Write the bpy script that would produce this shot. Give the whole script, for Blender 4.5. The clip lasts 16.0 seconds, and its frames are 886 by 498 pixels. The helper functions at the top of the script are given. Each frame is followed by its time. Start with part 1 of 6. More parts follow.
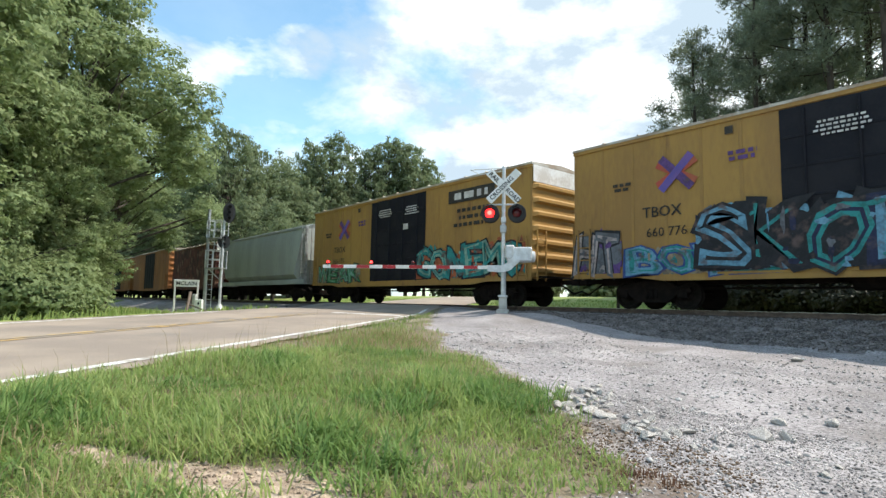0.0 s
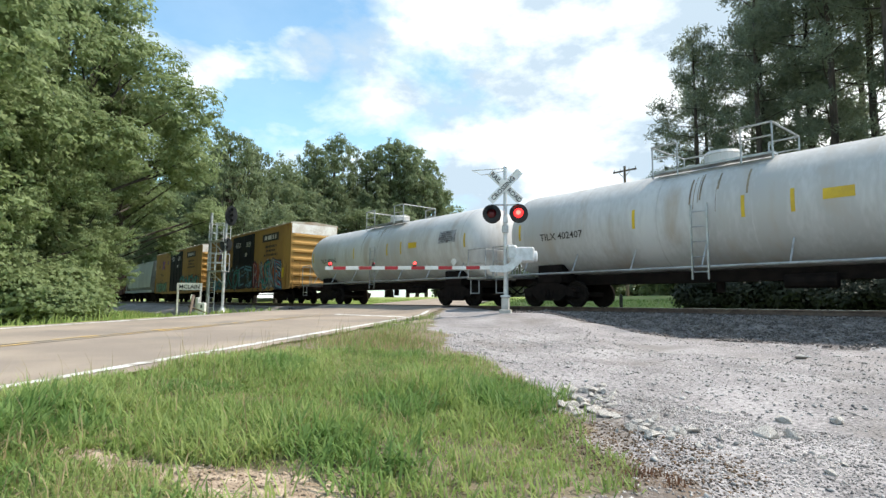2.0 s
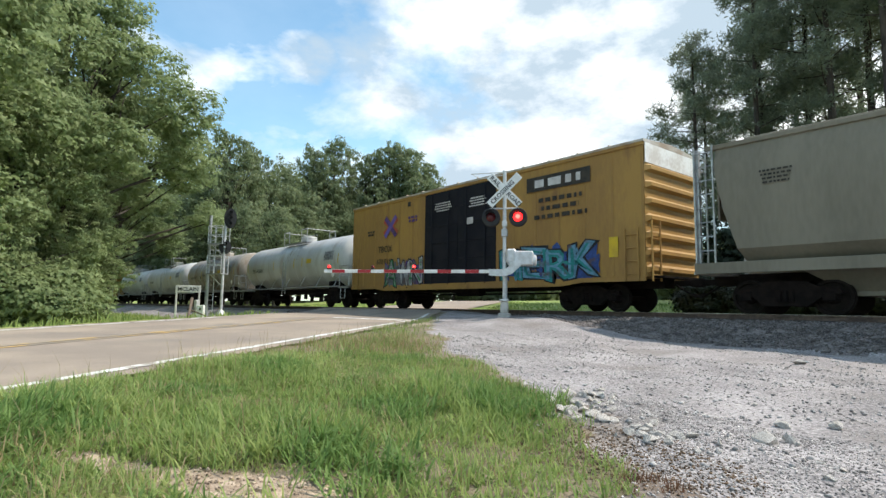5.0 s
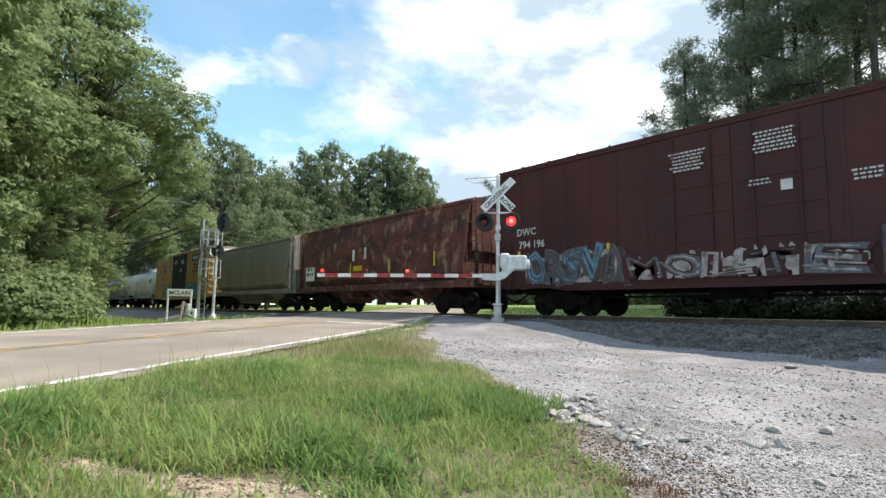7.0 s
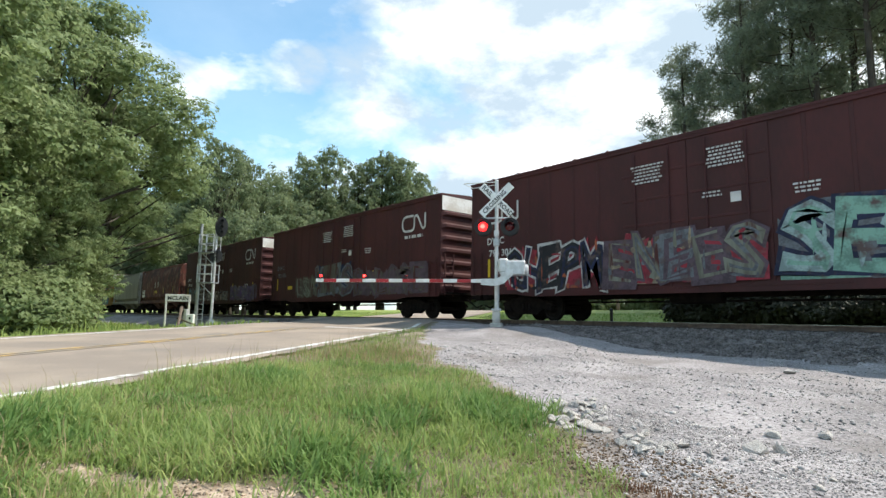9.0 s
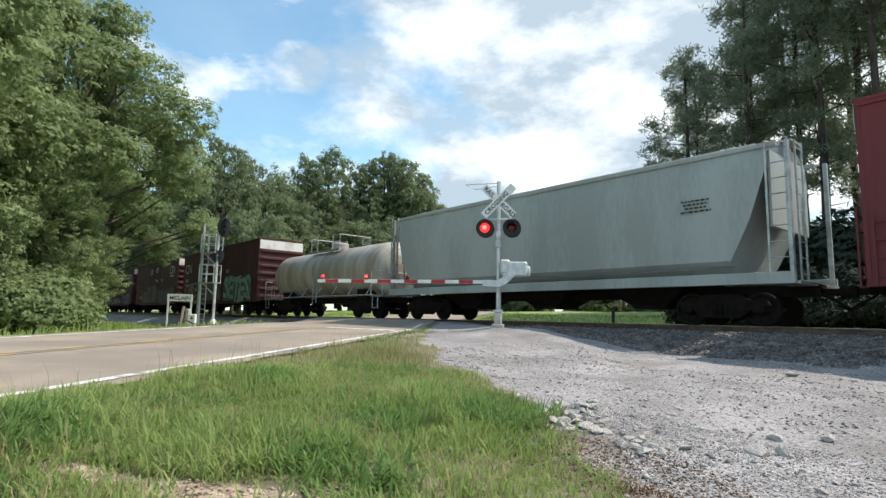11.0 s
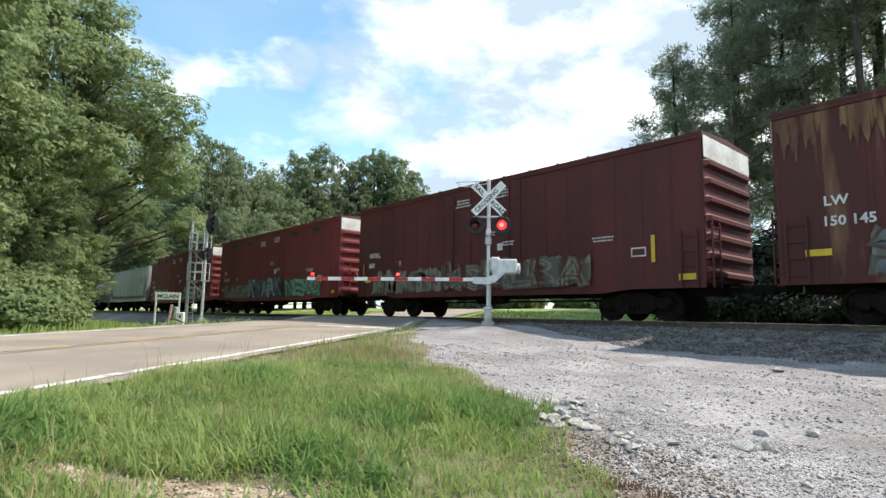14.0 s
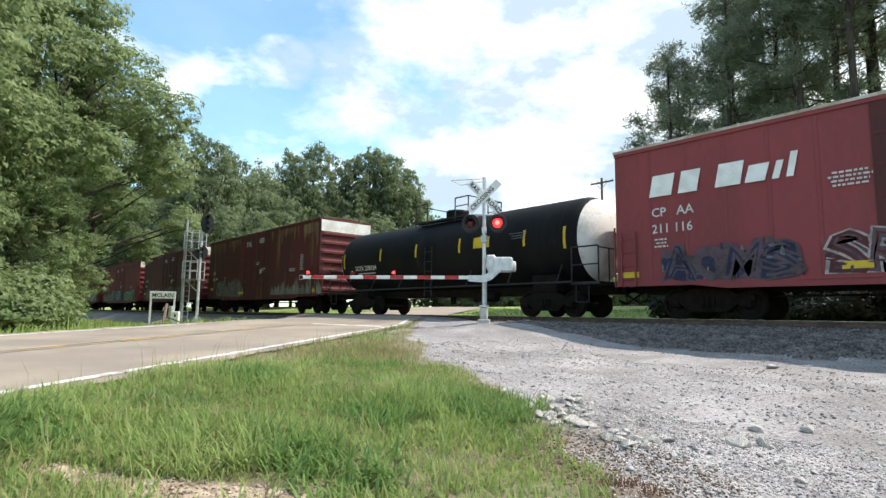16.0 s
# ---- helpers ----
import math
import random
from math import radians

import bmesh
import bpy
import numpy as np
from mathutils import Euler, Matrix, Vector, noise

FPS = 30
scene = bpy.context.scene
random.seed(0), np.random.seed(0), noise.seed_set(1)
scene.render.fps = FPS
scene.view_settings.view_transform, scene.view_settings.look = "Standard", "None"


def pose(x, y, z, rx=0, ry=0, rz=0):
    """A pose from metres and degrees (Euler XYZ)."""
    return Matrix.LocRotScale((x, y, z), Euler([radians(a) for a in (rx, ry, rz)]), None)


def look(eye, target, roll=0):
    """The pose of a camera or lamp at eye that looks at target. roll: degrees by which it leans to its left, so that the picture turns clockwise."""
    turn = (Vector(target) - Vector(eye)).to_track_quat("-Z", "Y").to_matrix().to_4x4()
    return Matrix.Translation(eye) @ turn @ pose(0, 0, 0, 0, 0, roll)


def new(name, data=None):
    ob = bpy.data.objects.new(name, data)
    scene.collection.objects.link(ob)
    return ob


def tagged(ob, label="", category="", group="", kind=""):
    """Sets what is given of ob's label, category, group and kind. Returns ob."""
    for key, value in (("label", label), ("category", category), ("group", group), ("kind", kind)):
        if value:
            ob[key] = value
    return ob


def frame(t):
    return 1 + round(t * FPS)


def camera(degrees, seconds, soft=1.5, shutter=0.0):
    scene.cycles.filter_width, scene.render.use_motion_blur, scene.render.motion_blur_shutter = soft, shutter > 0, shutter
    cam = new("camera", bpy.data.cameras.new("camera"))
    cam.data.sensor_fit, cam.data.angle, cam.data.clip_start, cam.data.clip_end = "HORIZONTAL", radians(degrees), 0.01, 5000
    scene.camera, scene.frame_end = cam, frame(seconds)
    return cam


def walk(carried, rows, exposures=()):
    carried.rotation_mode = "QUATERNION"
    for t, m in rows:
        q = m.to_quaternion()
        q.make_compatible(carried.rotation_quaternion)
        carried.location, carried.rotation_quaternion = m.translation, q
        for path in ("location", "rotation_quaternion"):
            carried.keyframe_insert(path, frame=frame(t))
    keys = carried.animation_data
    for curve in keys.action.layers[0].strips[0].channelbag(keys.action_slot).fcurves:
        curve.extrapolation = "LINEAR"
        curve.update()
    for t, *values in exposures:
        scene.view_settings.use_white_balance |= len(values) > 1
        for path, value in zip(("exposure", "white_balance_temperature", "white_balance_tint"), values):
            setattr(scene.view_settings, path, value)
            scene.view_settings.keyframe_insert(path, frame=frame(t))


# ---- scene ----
# camera
CZ = 0.063
cam = camera(77.32, 16.0, soft=1.45)
walk(cam, [
    (0, pose(0, 0, CZ, 95.576, -1.109, 49.985)),
    (0.5, pose(0, 0, CZ, 95.596, -0.976, 49.901)),
    (1, pose(0, 0, CZ, 95.678, -0.823, 49.939)),
    (1.5, pose(0, 0, CZ, 95.647, -0.674, 50.095)),
    (2, pose(0, 0, CZ, 95.649, -0.550, 50.255)),
    (2.5, pose(0, 0, CZ, 95.703, -0.750, 50.303)),
    (3, pose(0, 0, CZ, 95.698, -0.763, 50.351)),
    (3.5, pose(0, 0, CZ, 95.788, -0.794, 50.344)),
    (4, pose(0, 0, CZ, 95.876, -0.844, 50.304)),
    (6.5, pose(0, 0, CZ, 96.310, -0.781, 49.670)),
    (7, pose(0, 0, CZ, 96.463, -0.896, 49.448)),
    (7.5, pose(0, 0, CZ, 96.641, -0.864, 49.332)),
    (8, pose(0, 0, CZ, 96.771, -0.830, 49.239)),
    (8.5, pose(0, 0, CZ, 96.880, -0.789, 49.294)),
    (9, pose(0, 0, CZ, 96.996, -0.865, 49.307)),
    (11.5, pose(0, 0, CZ, 97.103, -1.150, 49.461)),
    (12, pose(0, 0, CZ, 97.067, -1.261, 49.229)),
    (12.5, pose(0, 0, CZ, 96.973, -1.175, 49.074)),
    (13, pose(0, 0, CZ, 96.938, -1.101, 48.861)),
    (13.5, pose(0, 0, CZ, 96.894, -1.018, 48.658)),
    (14, pose(0, 0, CZ, 96.855, -0.936, 48.469)),
    (14.5, pose(0, 0, CZ, 96.791, -0.869, 48.378)),
    (15, pose(0, 0, CZ, 96.757, -0.790, 48.237)),
    (15.5, pose(0, 0, CZ, 96.731, -0.621, 48.182)),
    (16, pose(0, 0, CZ, 96.661, -0.723, 48.048)),
], exposures=[(0, 0.48), (1.5, 0.47), (3, 0.42), (4.0, 0.26), (5.2, 0.36), (6.5, 0.45), (9, 0.46), (10.5, 0.32), (11.5, 0.22), (12.5, 0.38), (14.5, 0.5), (16, 0.54)])

# world and sun
SUN = Vector((0.40, 0.53, 0.90)).normalized()
world = bpy.data.worlds.new("sky")
scene.world = world
world.use_nodes = True
wt = world.node_tree
wn, wl = wt.nodes, wt.links
bg = wn["Background"]
sky = wn.new("ShaderNodeTexSky")
sky.sky_type, sky.sun_disc = "NISHITA", False
sky.sun_elevation = math.asin(SUN.z)
sky.sun_rotation = math.atan2(SUN.x, SUN.y)
sky.air_density, sky.dust_density, sky.ozone_density = 1.0, 0.6, 1.2
bg.inputs["Strength"].default_value = 0.15
co = wn.new("ShaderNodeTexCoord")


def wnode(kind, **props):
    n = wn.new(kind)
    for k, v in props.items():
        n.inputs[k].default_value = v
    return n


cloud_map = wn.new("ShaderNodeMapping")
cloud_map.inputs["Scale"].default_value = (1, 1, 1.9)
cloud_map.inputs["Location"].default_value = (0.35, 0.1, 0.0)
wl.new(co.outputs["Generated"], cloud_map.inputs["Vector"])
cl = wnode("ShaderNodeTexNoise", Scale=2.6, Detail=9.0, Roughness=0.56, Distortion=0.15)
wl.new(cloud_map.outputs["Vector"], cl.inputs["Vector"])
# the cloud bank round the sun thins out towards the west
toward = wn.new("ShaderNodeVectorMath")
toward.operation = "DOT_PRODUCT"
toward.inputs[1].default_value = Vector((-0.40, 0.80, 0.42)).normalized()
wl.new(co.outputs["Generated"], toward.inputs[0])
bank = wn.new("ShaderNodeMapRange")
bank.inputs["From Min"].default_value, bank.inputs["From Max"].default_value = 0.80, 0.99
bank.inputs["To Min"].default_value, bank.inputs["To Max"].default_value = -0.05, 0.21
wl.new(toward.outputs["Value"], bank.inputs["Value"])
summed = wn.new("ShaderNodeMath")
summed.operation = "ADD"
wl.new(cl.outputs["Fac"], summed.inputs[0])
wl.new(bank.outputs["Result"], summed.inputs[1])
ramp = wn.new("ShaderNodeValToRGB")
ramp.color_ramp.elements[0].position, ramp.color_ramp.elements[1].position = 0.46, 0.60
ramp.color_ramp.elements[0].color = (0.06, 0.06, 0.06, 1)
wl.new(summed.outputs["Value"], ramp.inputs["Fac"])
# small scattered puffs in the clear part
puffs = wnode("ShaderNodeTexNoise", Scale=7.5, Detail=6.0, Roughness=0.5, Distortion=0.1)
wl.new(cloud_map.outputs["Vector"], puffs.inputs["Vector"])
scatter = wn.new("ShaderNodeMapRange")
scatter.inputs["From Min"].default_value, scatter.inputs["From Max"].default_value = 0.50, 0.66
scatter.inputs["To Max"].default_value = 0.8
wl.new(puffs.outputs["Fac"], scatter.inputs["Value"])
cover = wn.new("ShaderNodeMath")
cover.operation = "MAXIMUM"
wl.new(ramp.outputs["Color"], cover.inputs[0])
wl.new(scatter.outputs["Result"], cover.inputs[1])
fine = wnode("ShaderNodeTexNoise", Scale=4.2, Detail=7.0, Roughness=0.6)
wl.new(cloud_map.outputs["Vector"], fine.inputs["Vector"])
shade = wn.new("ShaderNodeMix")
shade.data_type = "RGBA"
shade.inputs["A"].default_value = (3.2, 3.95, 4.6, 1)
shade.inputs["B"].default_value = (8.6, 8.7, 8.7, 1)
puff = wn.new("ShaderNodeMapRange")
puff.inputs["From Min"].default_value, puff.inputs["From Max"].default_value = 0.42, 0.68
wl.new(fine.outputs["Fac"], puff.inputs["Value"])
wl.new(puff.outputs["Result"], shade.inputs["Factor"])
mixed = wn.new("ShaderNodeMix")
mixed.data_type = "RGBA"
wl.new(cover.outputs["Value"], mixed.inputs["Factor"])
clear = wn.new("ShaderNodeMix")
clear.data_type, clear.blend_type = "RGBA", "MULTIPLY"
clear.inputs["Factor"].default_value = 1.0
clear.inputs["B"].default_value = (1.2, 1.46, 1.34, 1)
wl.new(sky.outputs["Color"], clear.inputs["A"])
wl.new(clear.outputs["Result"], mixed.inputs["A"])
wl.new(shade.outputs["Result"], mixed.inputs["B"])
wl.new(mixed.outputs["Result"], bg.inputs["Color"])

sun = new("sun", bpy.data.lights.new("sun", "SUN"))
sun.data.energy, sun.data.angle, sun.data.color = 4.2, radians(0.6), (1.0, 0.925, 0.83)
sun.matrix_world = look(SUN * 80, (0, 0, 0))

# ---- materials


def mat(name, c1, c2=None, scale=3.0, rough=0.7, metal=0.0, bump=0.0, fine=40.0, stretch=(1, 1, 1), spread=(0.4, 0.62),
        island=0.0, coords="Object", c3=None, c3_at=(0.6, 0.68), c3_scale=1.0, spec=0.4, grain=0.35):
    """Two-tone noise with grain, an optional third colour of patches, and fine bump."""
    m = bpy.data.materials.new(name)
    m.use_nodes = True
    nt = m.node_tree
    n, l = nt.nodes, nt.links
    b = n["Principled BSDF"]
    b.inputs["Roughness"].default_value, b.inputs["Metallic"].default_value = rough, metal
    b.inputs["Specular IOR Level"].default_value = spec
    c2 = c2 or tuple(c * 0.75 for c in c1)
    tc = n.new("ShaderNodeTexCoord")
    mp = n.new("ShaderNodeMapping")
    mp.inputs["Scale"].default_value = stretch
    l.new(tc.outputs[coords], mp.inputs["Vector"])
    big = n.new("ShaderNodeTexNoise")
    big.inputs["Scale"].default_value, big.inputs["Detail"].default_value = scale, 6
    l.new(mp.outputs["Vector"], big.inputs["Vector"])
    small = n.new("ShaderNodeTexNoise")
    small.inputs["Scale"].default_value, small.inputs["Detail"].default_value = fine, 4
    l.new(mp.outputs["Vector"], small.inputs["Vector"])
    add = n.new("ShaderNodeMath")
    add.operation = "MULTIPLY_ADD"
    add.inputs[1].default_value = grain
    l.new(small.outputs["Fac"], add.inputs[0])
    l.new(big.outputs["Fac"], add.inputs[2])
    r = n.new("ShaderNodeMapRange")
    r.inputs["From Min"].default_value, r.inputs["From Max"].default_value = spread[0] + grain / 2, spread[1] + grain / 2
    l.new(add.outputs["Value"], r.inputs["Value"])
    mix = n.new("ShaderNodeMix")
    mix.data_type = "RGBA"
    mix.inputs["A"].default_value, mix.inputs["B"].default_value = (*c1, 1), (*c2, 1)
    l.new(r.outputs["Result"], mix.inputs["Factor"])
    out = mix.outputs["Result"]
    if c3:
        third = n.new("ShaderNodeTexNoise")
        third.inputs["Scale"].default_value, third.inputs["Detail"].default_value = c3_scale, 8
        l.new(mp.outputs["Vector"], third.inputs["Vector"])
        r3 = n.new("ShaderNodeMapRange")
        r3.inputs["From Min"].default_value, r3.inputs["From Max"].default_value = c3_at
        l.new(third.outputs["Fac"], r3.inputs["Value"])
        m3 = n.new("ShaderNodeMix")
        m3.data_type = "RGBA"
        m3.inputs["B"].default_value = (*c3, 1)
        l.new(r3.outputs["Result"], m3.inputs["Factor"])
        l.new(out, m3.inputs["A"])
        out = m3.outputs["Result"]
    if island:
        geo = n.new("ShaderNodeNewGeometry")
        hsv = n.new("ShaderNodeHueSaturation")
        mr = n.new("ShaderNodeMapRange")
        mr.inputs["To Min"].default_value, mr.inputs["To Max"].default_value = 1 - island, 1 + island
        l.new(geo.outputs["Random Per Island"], mr.inputs["Value"])
        l.new(mr.outputs["Result"], hsv.inputs["Value"])
        l.new(out, hsv.inputs["Color"])
        out = hsv.outputs["Color"]
    l.new(out, b.inputs["Base Color"])
    if bump:
        bp = n.new("ShaderNodeBump")
        bp.inputs["Strength"].default_value, bp.inputs["Distance"].default_value = bump, 0.02
        l.new(small.outputs["Fac"], bp.inputs["Height"])
        l.new(bp.outputs["Normal"], b.inputs["Normal"])
    return m


def leaf_mat(name, c1, c2, see=0.35):
    """Leaves: two greens by island, light passing through."""
    m = bpy.data.materials.new(name)
    m.use_nodes = True
    n, l = m.node_tree.nodes, m.node_tree.links
    b = n["Principled BSDF"]
    b.inputs["Roughness"].default_value = 0.6
    b.inputs["Specular IOR Level"].default_value = 0.25
    geo = n.new("ShaderNodeNewGeometry")
    tc = n.new("ShaderNodeTexCoord")
    nz = n.new("ShaderNodeTexNoise")
    nz.inputs["Scale"].default_value = 0.5
    l.new(tc.outputs["Object"], nz.inputs["Vector"])
    a = n.new("ShaderNodeMath")
    a.operation = "MULTIPLY_ADD"
    a.inputs[1].default_value, a.inputs[2].default_value = 1.2, -0.35
    l.new(nz.outputs["Fac"], a.inputs[0])
    a2 = n.new("ShaderNodeMath")
    a2.operation = "MULTIPLY_ADD"
    a2.inputs[1].default_value = 0.5
    l.new(geo.outputs["Random Per Island"], a2.inputs[0])
    l.new(a.outputs["Value"], a2.inputs[2])
    mix = n.new("ShaderNodeMix")
    mix.data_type = "RGBA"
    mix.inputs["A"].default_value, mix.inputs["B"].default_value = (*c1, 1), (*c2, 1)
    l.new(a2.outputs["Value"], mix.inputs["Factor"])
    l.new(mix.outputs["Result"], b.inputs["Base Color"])
    tr = n.new("ShaderNodeBsdfTranslucent")
    l.new(mix.outputs["Result"], tr.inputs["Color"])
    sh = n.new("ShaderNodeMixShader")
    sh.inputs["Fac"].default_value = see
    l.new(b.outputs["BSDF"], sh.inputs[1])
    l.new(tr.outputs["BSDF"], sh.inputs[2])
    l.new(sh.outputs["Shader"], n["Material Output"].inputs["Surface"])
    return m


def glow_mat(name, colour, strength):
    m = bpy.data.materials.new(name)
    m.use_nodes = True
    b = m.node_tree.nodes["Principled BSDF"]
    b.inputs["Base Color"].default_value = (*colour, 1)
    b.inputs["Emission Color"].default_value = (*colour, 1)
    b.inputs["Emission Strength"].default_value = strength
    return m


M = {}
M["asphalt"] = mat("asphalt", (0.35, 0.285, 0.22), (0.255, 0.21, 0.17), 0.5, 0.9, bump=0.5, fine=60, c3=(0.18, 0.16, 0.14), c3_scale=0.35, c3_at=(0.6, 0.75))
M["old_asphalt"] = mat("old_asphalt", (0.12, 0.115, 0.11), (0.2, 0.19, 0.18), 2.0, 0.9, bump=0.6, fine=50)
M["line_white"] = mat("line_white", (0.78, 0.77, 0.73), (0.55, 0.52, 0.47), 2.5, 0.8, fine=30, c3=(0.30, 0.26, 0.21), c3_scale=4, c3_at=(0.54, 0.62))
M["line_yellow"] = mat("line_yellow", (0.55, 0.36, 0.13), (0.40, 0.29, 0.15), 1.5, 0.8, fine=25, c3=(0.31, 0.265, 0.21), c3_scale=3, c3_at=(0.42, 0.54))
M["gravel"] = mat("gravel", (0.435, 0.40, 0.39), (0.158, 0.145, 0.142), 1.0, 0.95, bump=0.9, fine=30, grain=2.0, spread=(0.15, 0.85), c3=(0.17, 0.148, 0.13), c3_scale=0.7, c3_at=(0.5, 0.8))
M["stone"] = mat("stone", (0.50, 0.46, 0.43), (0.24, 0.22, 0.208), 6, 0.9, island=0.62, bump=0.4, coords="Object")
M["lump"] = mat("lump", (0.52, 0.50, 0.475), (0.20, 0.185, 0.175), 3.0, 0.9, bump=0.5, fine=40, spread=(0.35, 0.65))
M["rock"] = mat("rock", (0.62, 0.585, 0.54), (0.42, 0.37, 0.32), 9, 0.9, bump=0.6, fine=50)
M["litter"] = mat("litter", (0.20, 0.135, 0.085), (0.10, 0.068, 0.045), 6, 0.95, island=0.4)
M["ballast"] = mat("ballast", (0.25, 0.22, 0.205), (0.09, 0.078, 0.072), 5, 0.95, bump=1.0, fine=30, grain=1.2, spread=(0.3, 0.7), island=0.4)
M["soil"] = mat("soil", (0.22, 0.175, 0.12), (0.14, 0.12, 0.07), 1.5, 0.95, bump=0.8, fine=40, c3=(0.40, 0.33, 0.24), c3_scale=0.7, c3_at=(0.55, 0.7))
M["dirt"] = mat("dirt", (0.33, 0.29, 0.26), (0.11, 0.09, 0.075), 1.6, 0.95, bump=1.0, fine=26, grain=1.6, spread=(0.2, 0.8), c3=(0.16, 0.12, 0.09), c3_scale=2.0, c3_at=(0.48, 0.66))
M["sand"] = mat("sand", (0.50, 0.39, 0.29), (0.27, 0.20, 0.14), 9, 0.95, bump=0.8, fine=60)
M["lawn"] = mat("lawn", (0.19, 0.26, 0.055), (0.28, 0.30, 0.10), 0.25, 0.95, bump=0.8, fine=8)
M["weed"] = leaf_mat("weed", (0.085, 0.18, 0.04), (0.29, 0.40, 0.13), 0.5)
M["grass"] = leaf_mat("grass", (0.135, 0.25, 0.05), (0.47, 0.52, 0.20), 0.55)
M["dead_weed"] = leaf_mat("dead_weed", (0.13, 0.06, 0.035), (0.26, 0.15, 0.09), 0.3)
# near-black greens: the shade behind the train is put into these leaves
M["shade_leaf"] = leaf_mat("shade_leaf", (0.016, 0.024, 0.012), (0.032, 0.044, 0.02), 0.1)
M["dry_grass"] = leaf_mat("dry_grass", (0.30, 0.23, 0.11), (0.42, 0.35, 0.2), 0.3)
M["oak_leaf"] = leaf_mat("oak_leaf", (0.155, 0.215, 0.092), (0.335, 0.395, 0.19), 0.5)
M["wood_leaf"] = leaf_mat("wood_leaf", (0.13, 0.17, 0.088), (0.26, 0.305, 0.16), 0.55)
M["pine_leaf"] = leaf_mat("pine_leaf", (0.15, 0.175, 0.125), (0.29, 0.325, 0.22), 0.6)
M["bark"] = mat("bark", (0.085, 0.068, 0.055), (0.04, 0.032, 0.026), 4, 0.95, bump=1.0, fine=25, stretch=(1, 1, 0.25))
M["steel_grey"] = mat("steel_grey", (0.44, 0.45, 0.45), (0.30, 0.30, 0.29), 4, 0.45, 0.6, bump=0.1)
M["silver"] = mat("silver", (0.62, 0.63, 0.63), (0.48, 0.48, 0.47), 5, 0.45, 0.3)
M["black"] = mat("black", (0.012, 0.012, 0.013), (0.022, 0.021, 0.02), 5, 0.6)
M["sign_white"] = mat("sign_white", (0.8, 0.8, 0.78), (0.68, 0.67, 0.63), 3, 0.6)
M["sign_black"] = mat("sign_black", (0.015, 0.015, 0.015), (0.03, 0.03, 0.03), 3, 0.7)
M["red_strip"] = mat("red_strip", (0.45, 0.02, 0.03), (0.3, 0.03, 0.03), 4, 0.5)
M["rail_steel"] = mat("rail_steel", (0.16, 0.11, 0.085), (0.09, 0.06, 0.05), 6, 0.6, 0.4)
M["rail_top"] = mat("rail_top", (0.5, 0.48, 0.46), (0.4, 0.38, 0.37), 6, 0.3, 0.9)
M["tie"] = mat("tie", (0.10, 0.075, 0.055), (0.05, 0.04, 0.032), 3, 0.95, bump=0.6)
M["wood_pole"] = mat("wood_pole", (0.16, 0.12, 0.09), (0.09, 0.07, 0.055), 3, 0.9, bump=0.4, stretch=(1, 1, 0.2))
M["concrete"] = mat("concrete", (0.5, 0.48, 0.44), (0.36, 0.34, 0.31), 4, 0.9, bump=0.4)
M["red_glow"] = glow_mat("red_glow", (1.0, 0.02, 0.02), 2.6)
M["red_core"] = glow_mat("red_core", (1.0, 0.09, 0.07), 4.0)
M["red_dark"] = mat("red_dark", (0.09, 0.008, 0.01), (0.05, 0.006, 0.008), 8, 0.25)
# rolling stock
M["running_gear"] = mat("running_gear", (0.012, 0.010, 0.009), (0.020, 0.015, 0.013), 4, 0.95, bump=0.3, spec=0.05)
M["wheel_steel"] = mat("wheel_steel", (0.014, 0.012, 0.010), (0.022, 0.017, 0.015), 5, 0.9, 0.0, spec=0.08)
M["roof_galv"] = mat("roof_galv", (0.5, 0.46, 0.40), (0.32, 0.24, 0.17), 1.2, 0.6, 0.2, fine=15)
M["yellow_car"] = mat("yellow_car", (0.36, 0.205, 0.052), (0.28, 0.155, 0.047), 0.7, 0.65, fine=12, stretch=(1, 1, 0.3), c3=(0.2, 0.10, 0.04), c3_scale=1.6, c3_at=(0.62, 0.74), bump=0.05)
M["orange_car"] = mat("orange_car", (0.30, 0.12, 0.035), (0.2, 0.08, 0.03), 0.7, 0.65, fine=12, stretch=(1, 1, 0.3))
M["door_navy"] = mat("door_navy", (0.008, 0.008, 0.013), (0.015, 0.014, 0.018), 1.2, 0.65, spec=0.2, fine=14)
M["brown_car"] = mat("brown_car", (0.066, 0.0145, 0.0145), (0.045, 0.0115, 0.0115), 0.8, 0.7, fine=12, stretch=(1, 1, 0.35), bump=0.05)
M["red_car"] = mat("red_car", (0.17, 0.027, 0.029), (0.13, 0.023, 0.025), 0.7, 0.65, fine=12, stretch=(1, 1, 0.3), c3=(0.11, 0.024, 0.022), c3_scale=1.3, c3_at=(0.6, 0.78), bump=0.05)
M["maroon_car"] = mat("maroon_car", (0.092, 0.017, 0.017), (0.062, 0.014, 0.013), 0.7, 0.68, fine=12, stretch=(1, 1, 0.3), bump=0.05)
M["faded_car"] = mat("faded_car", (0.096, 0.016, 0.016), (0.062, 0.015, 0.013), 0.5, 0.7, fine=10, stretch=(1.3, 1, 0.16), c3=(0.19, 0.10, 0.05), c3_scale=1.5, c3_at=(0.6, 0.74))
M["rail_red"] = mat("rail_red", (0.235, 0.043, 0.046), (0.19, 0.038, 0.041), 0.8, 0.65, fine=12, stretch=(1, 1, 0.35), c3=(0.2, 0.04, 0.04), c3_scale=1.5, c3_at=(0.62, 0.75))
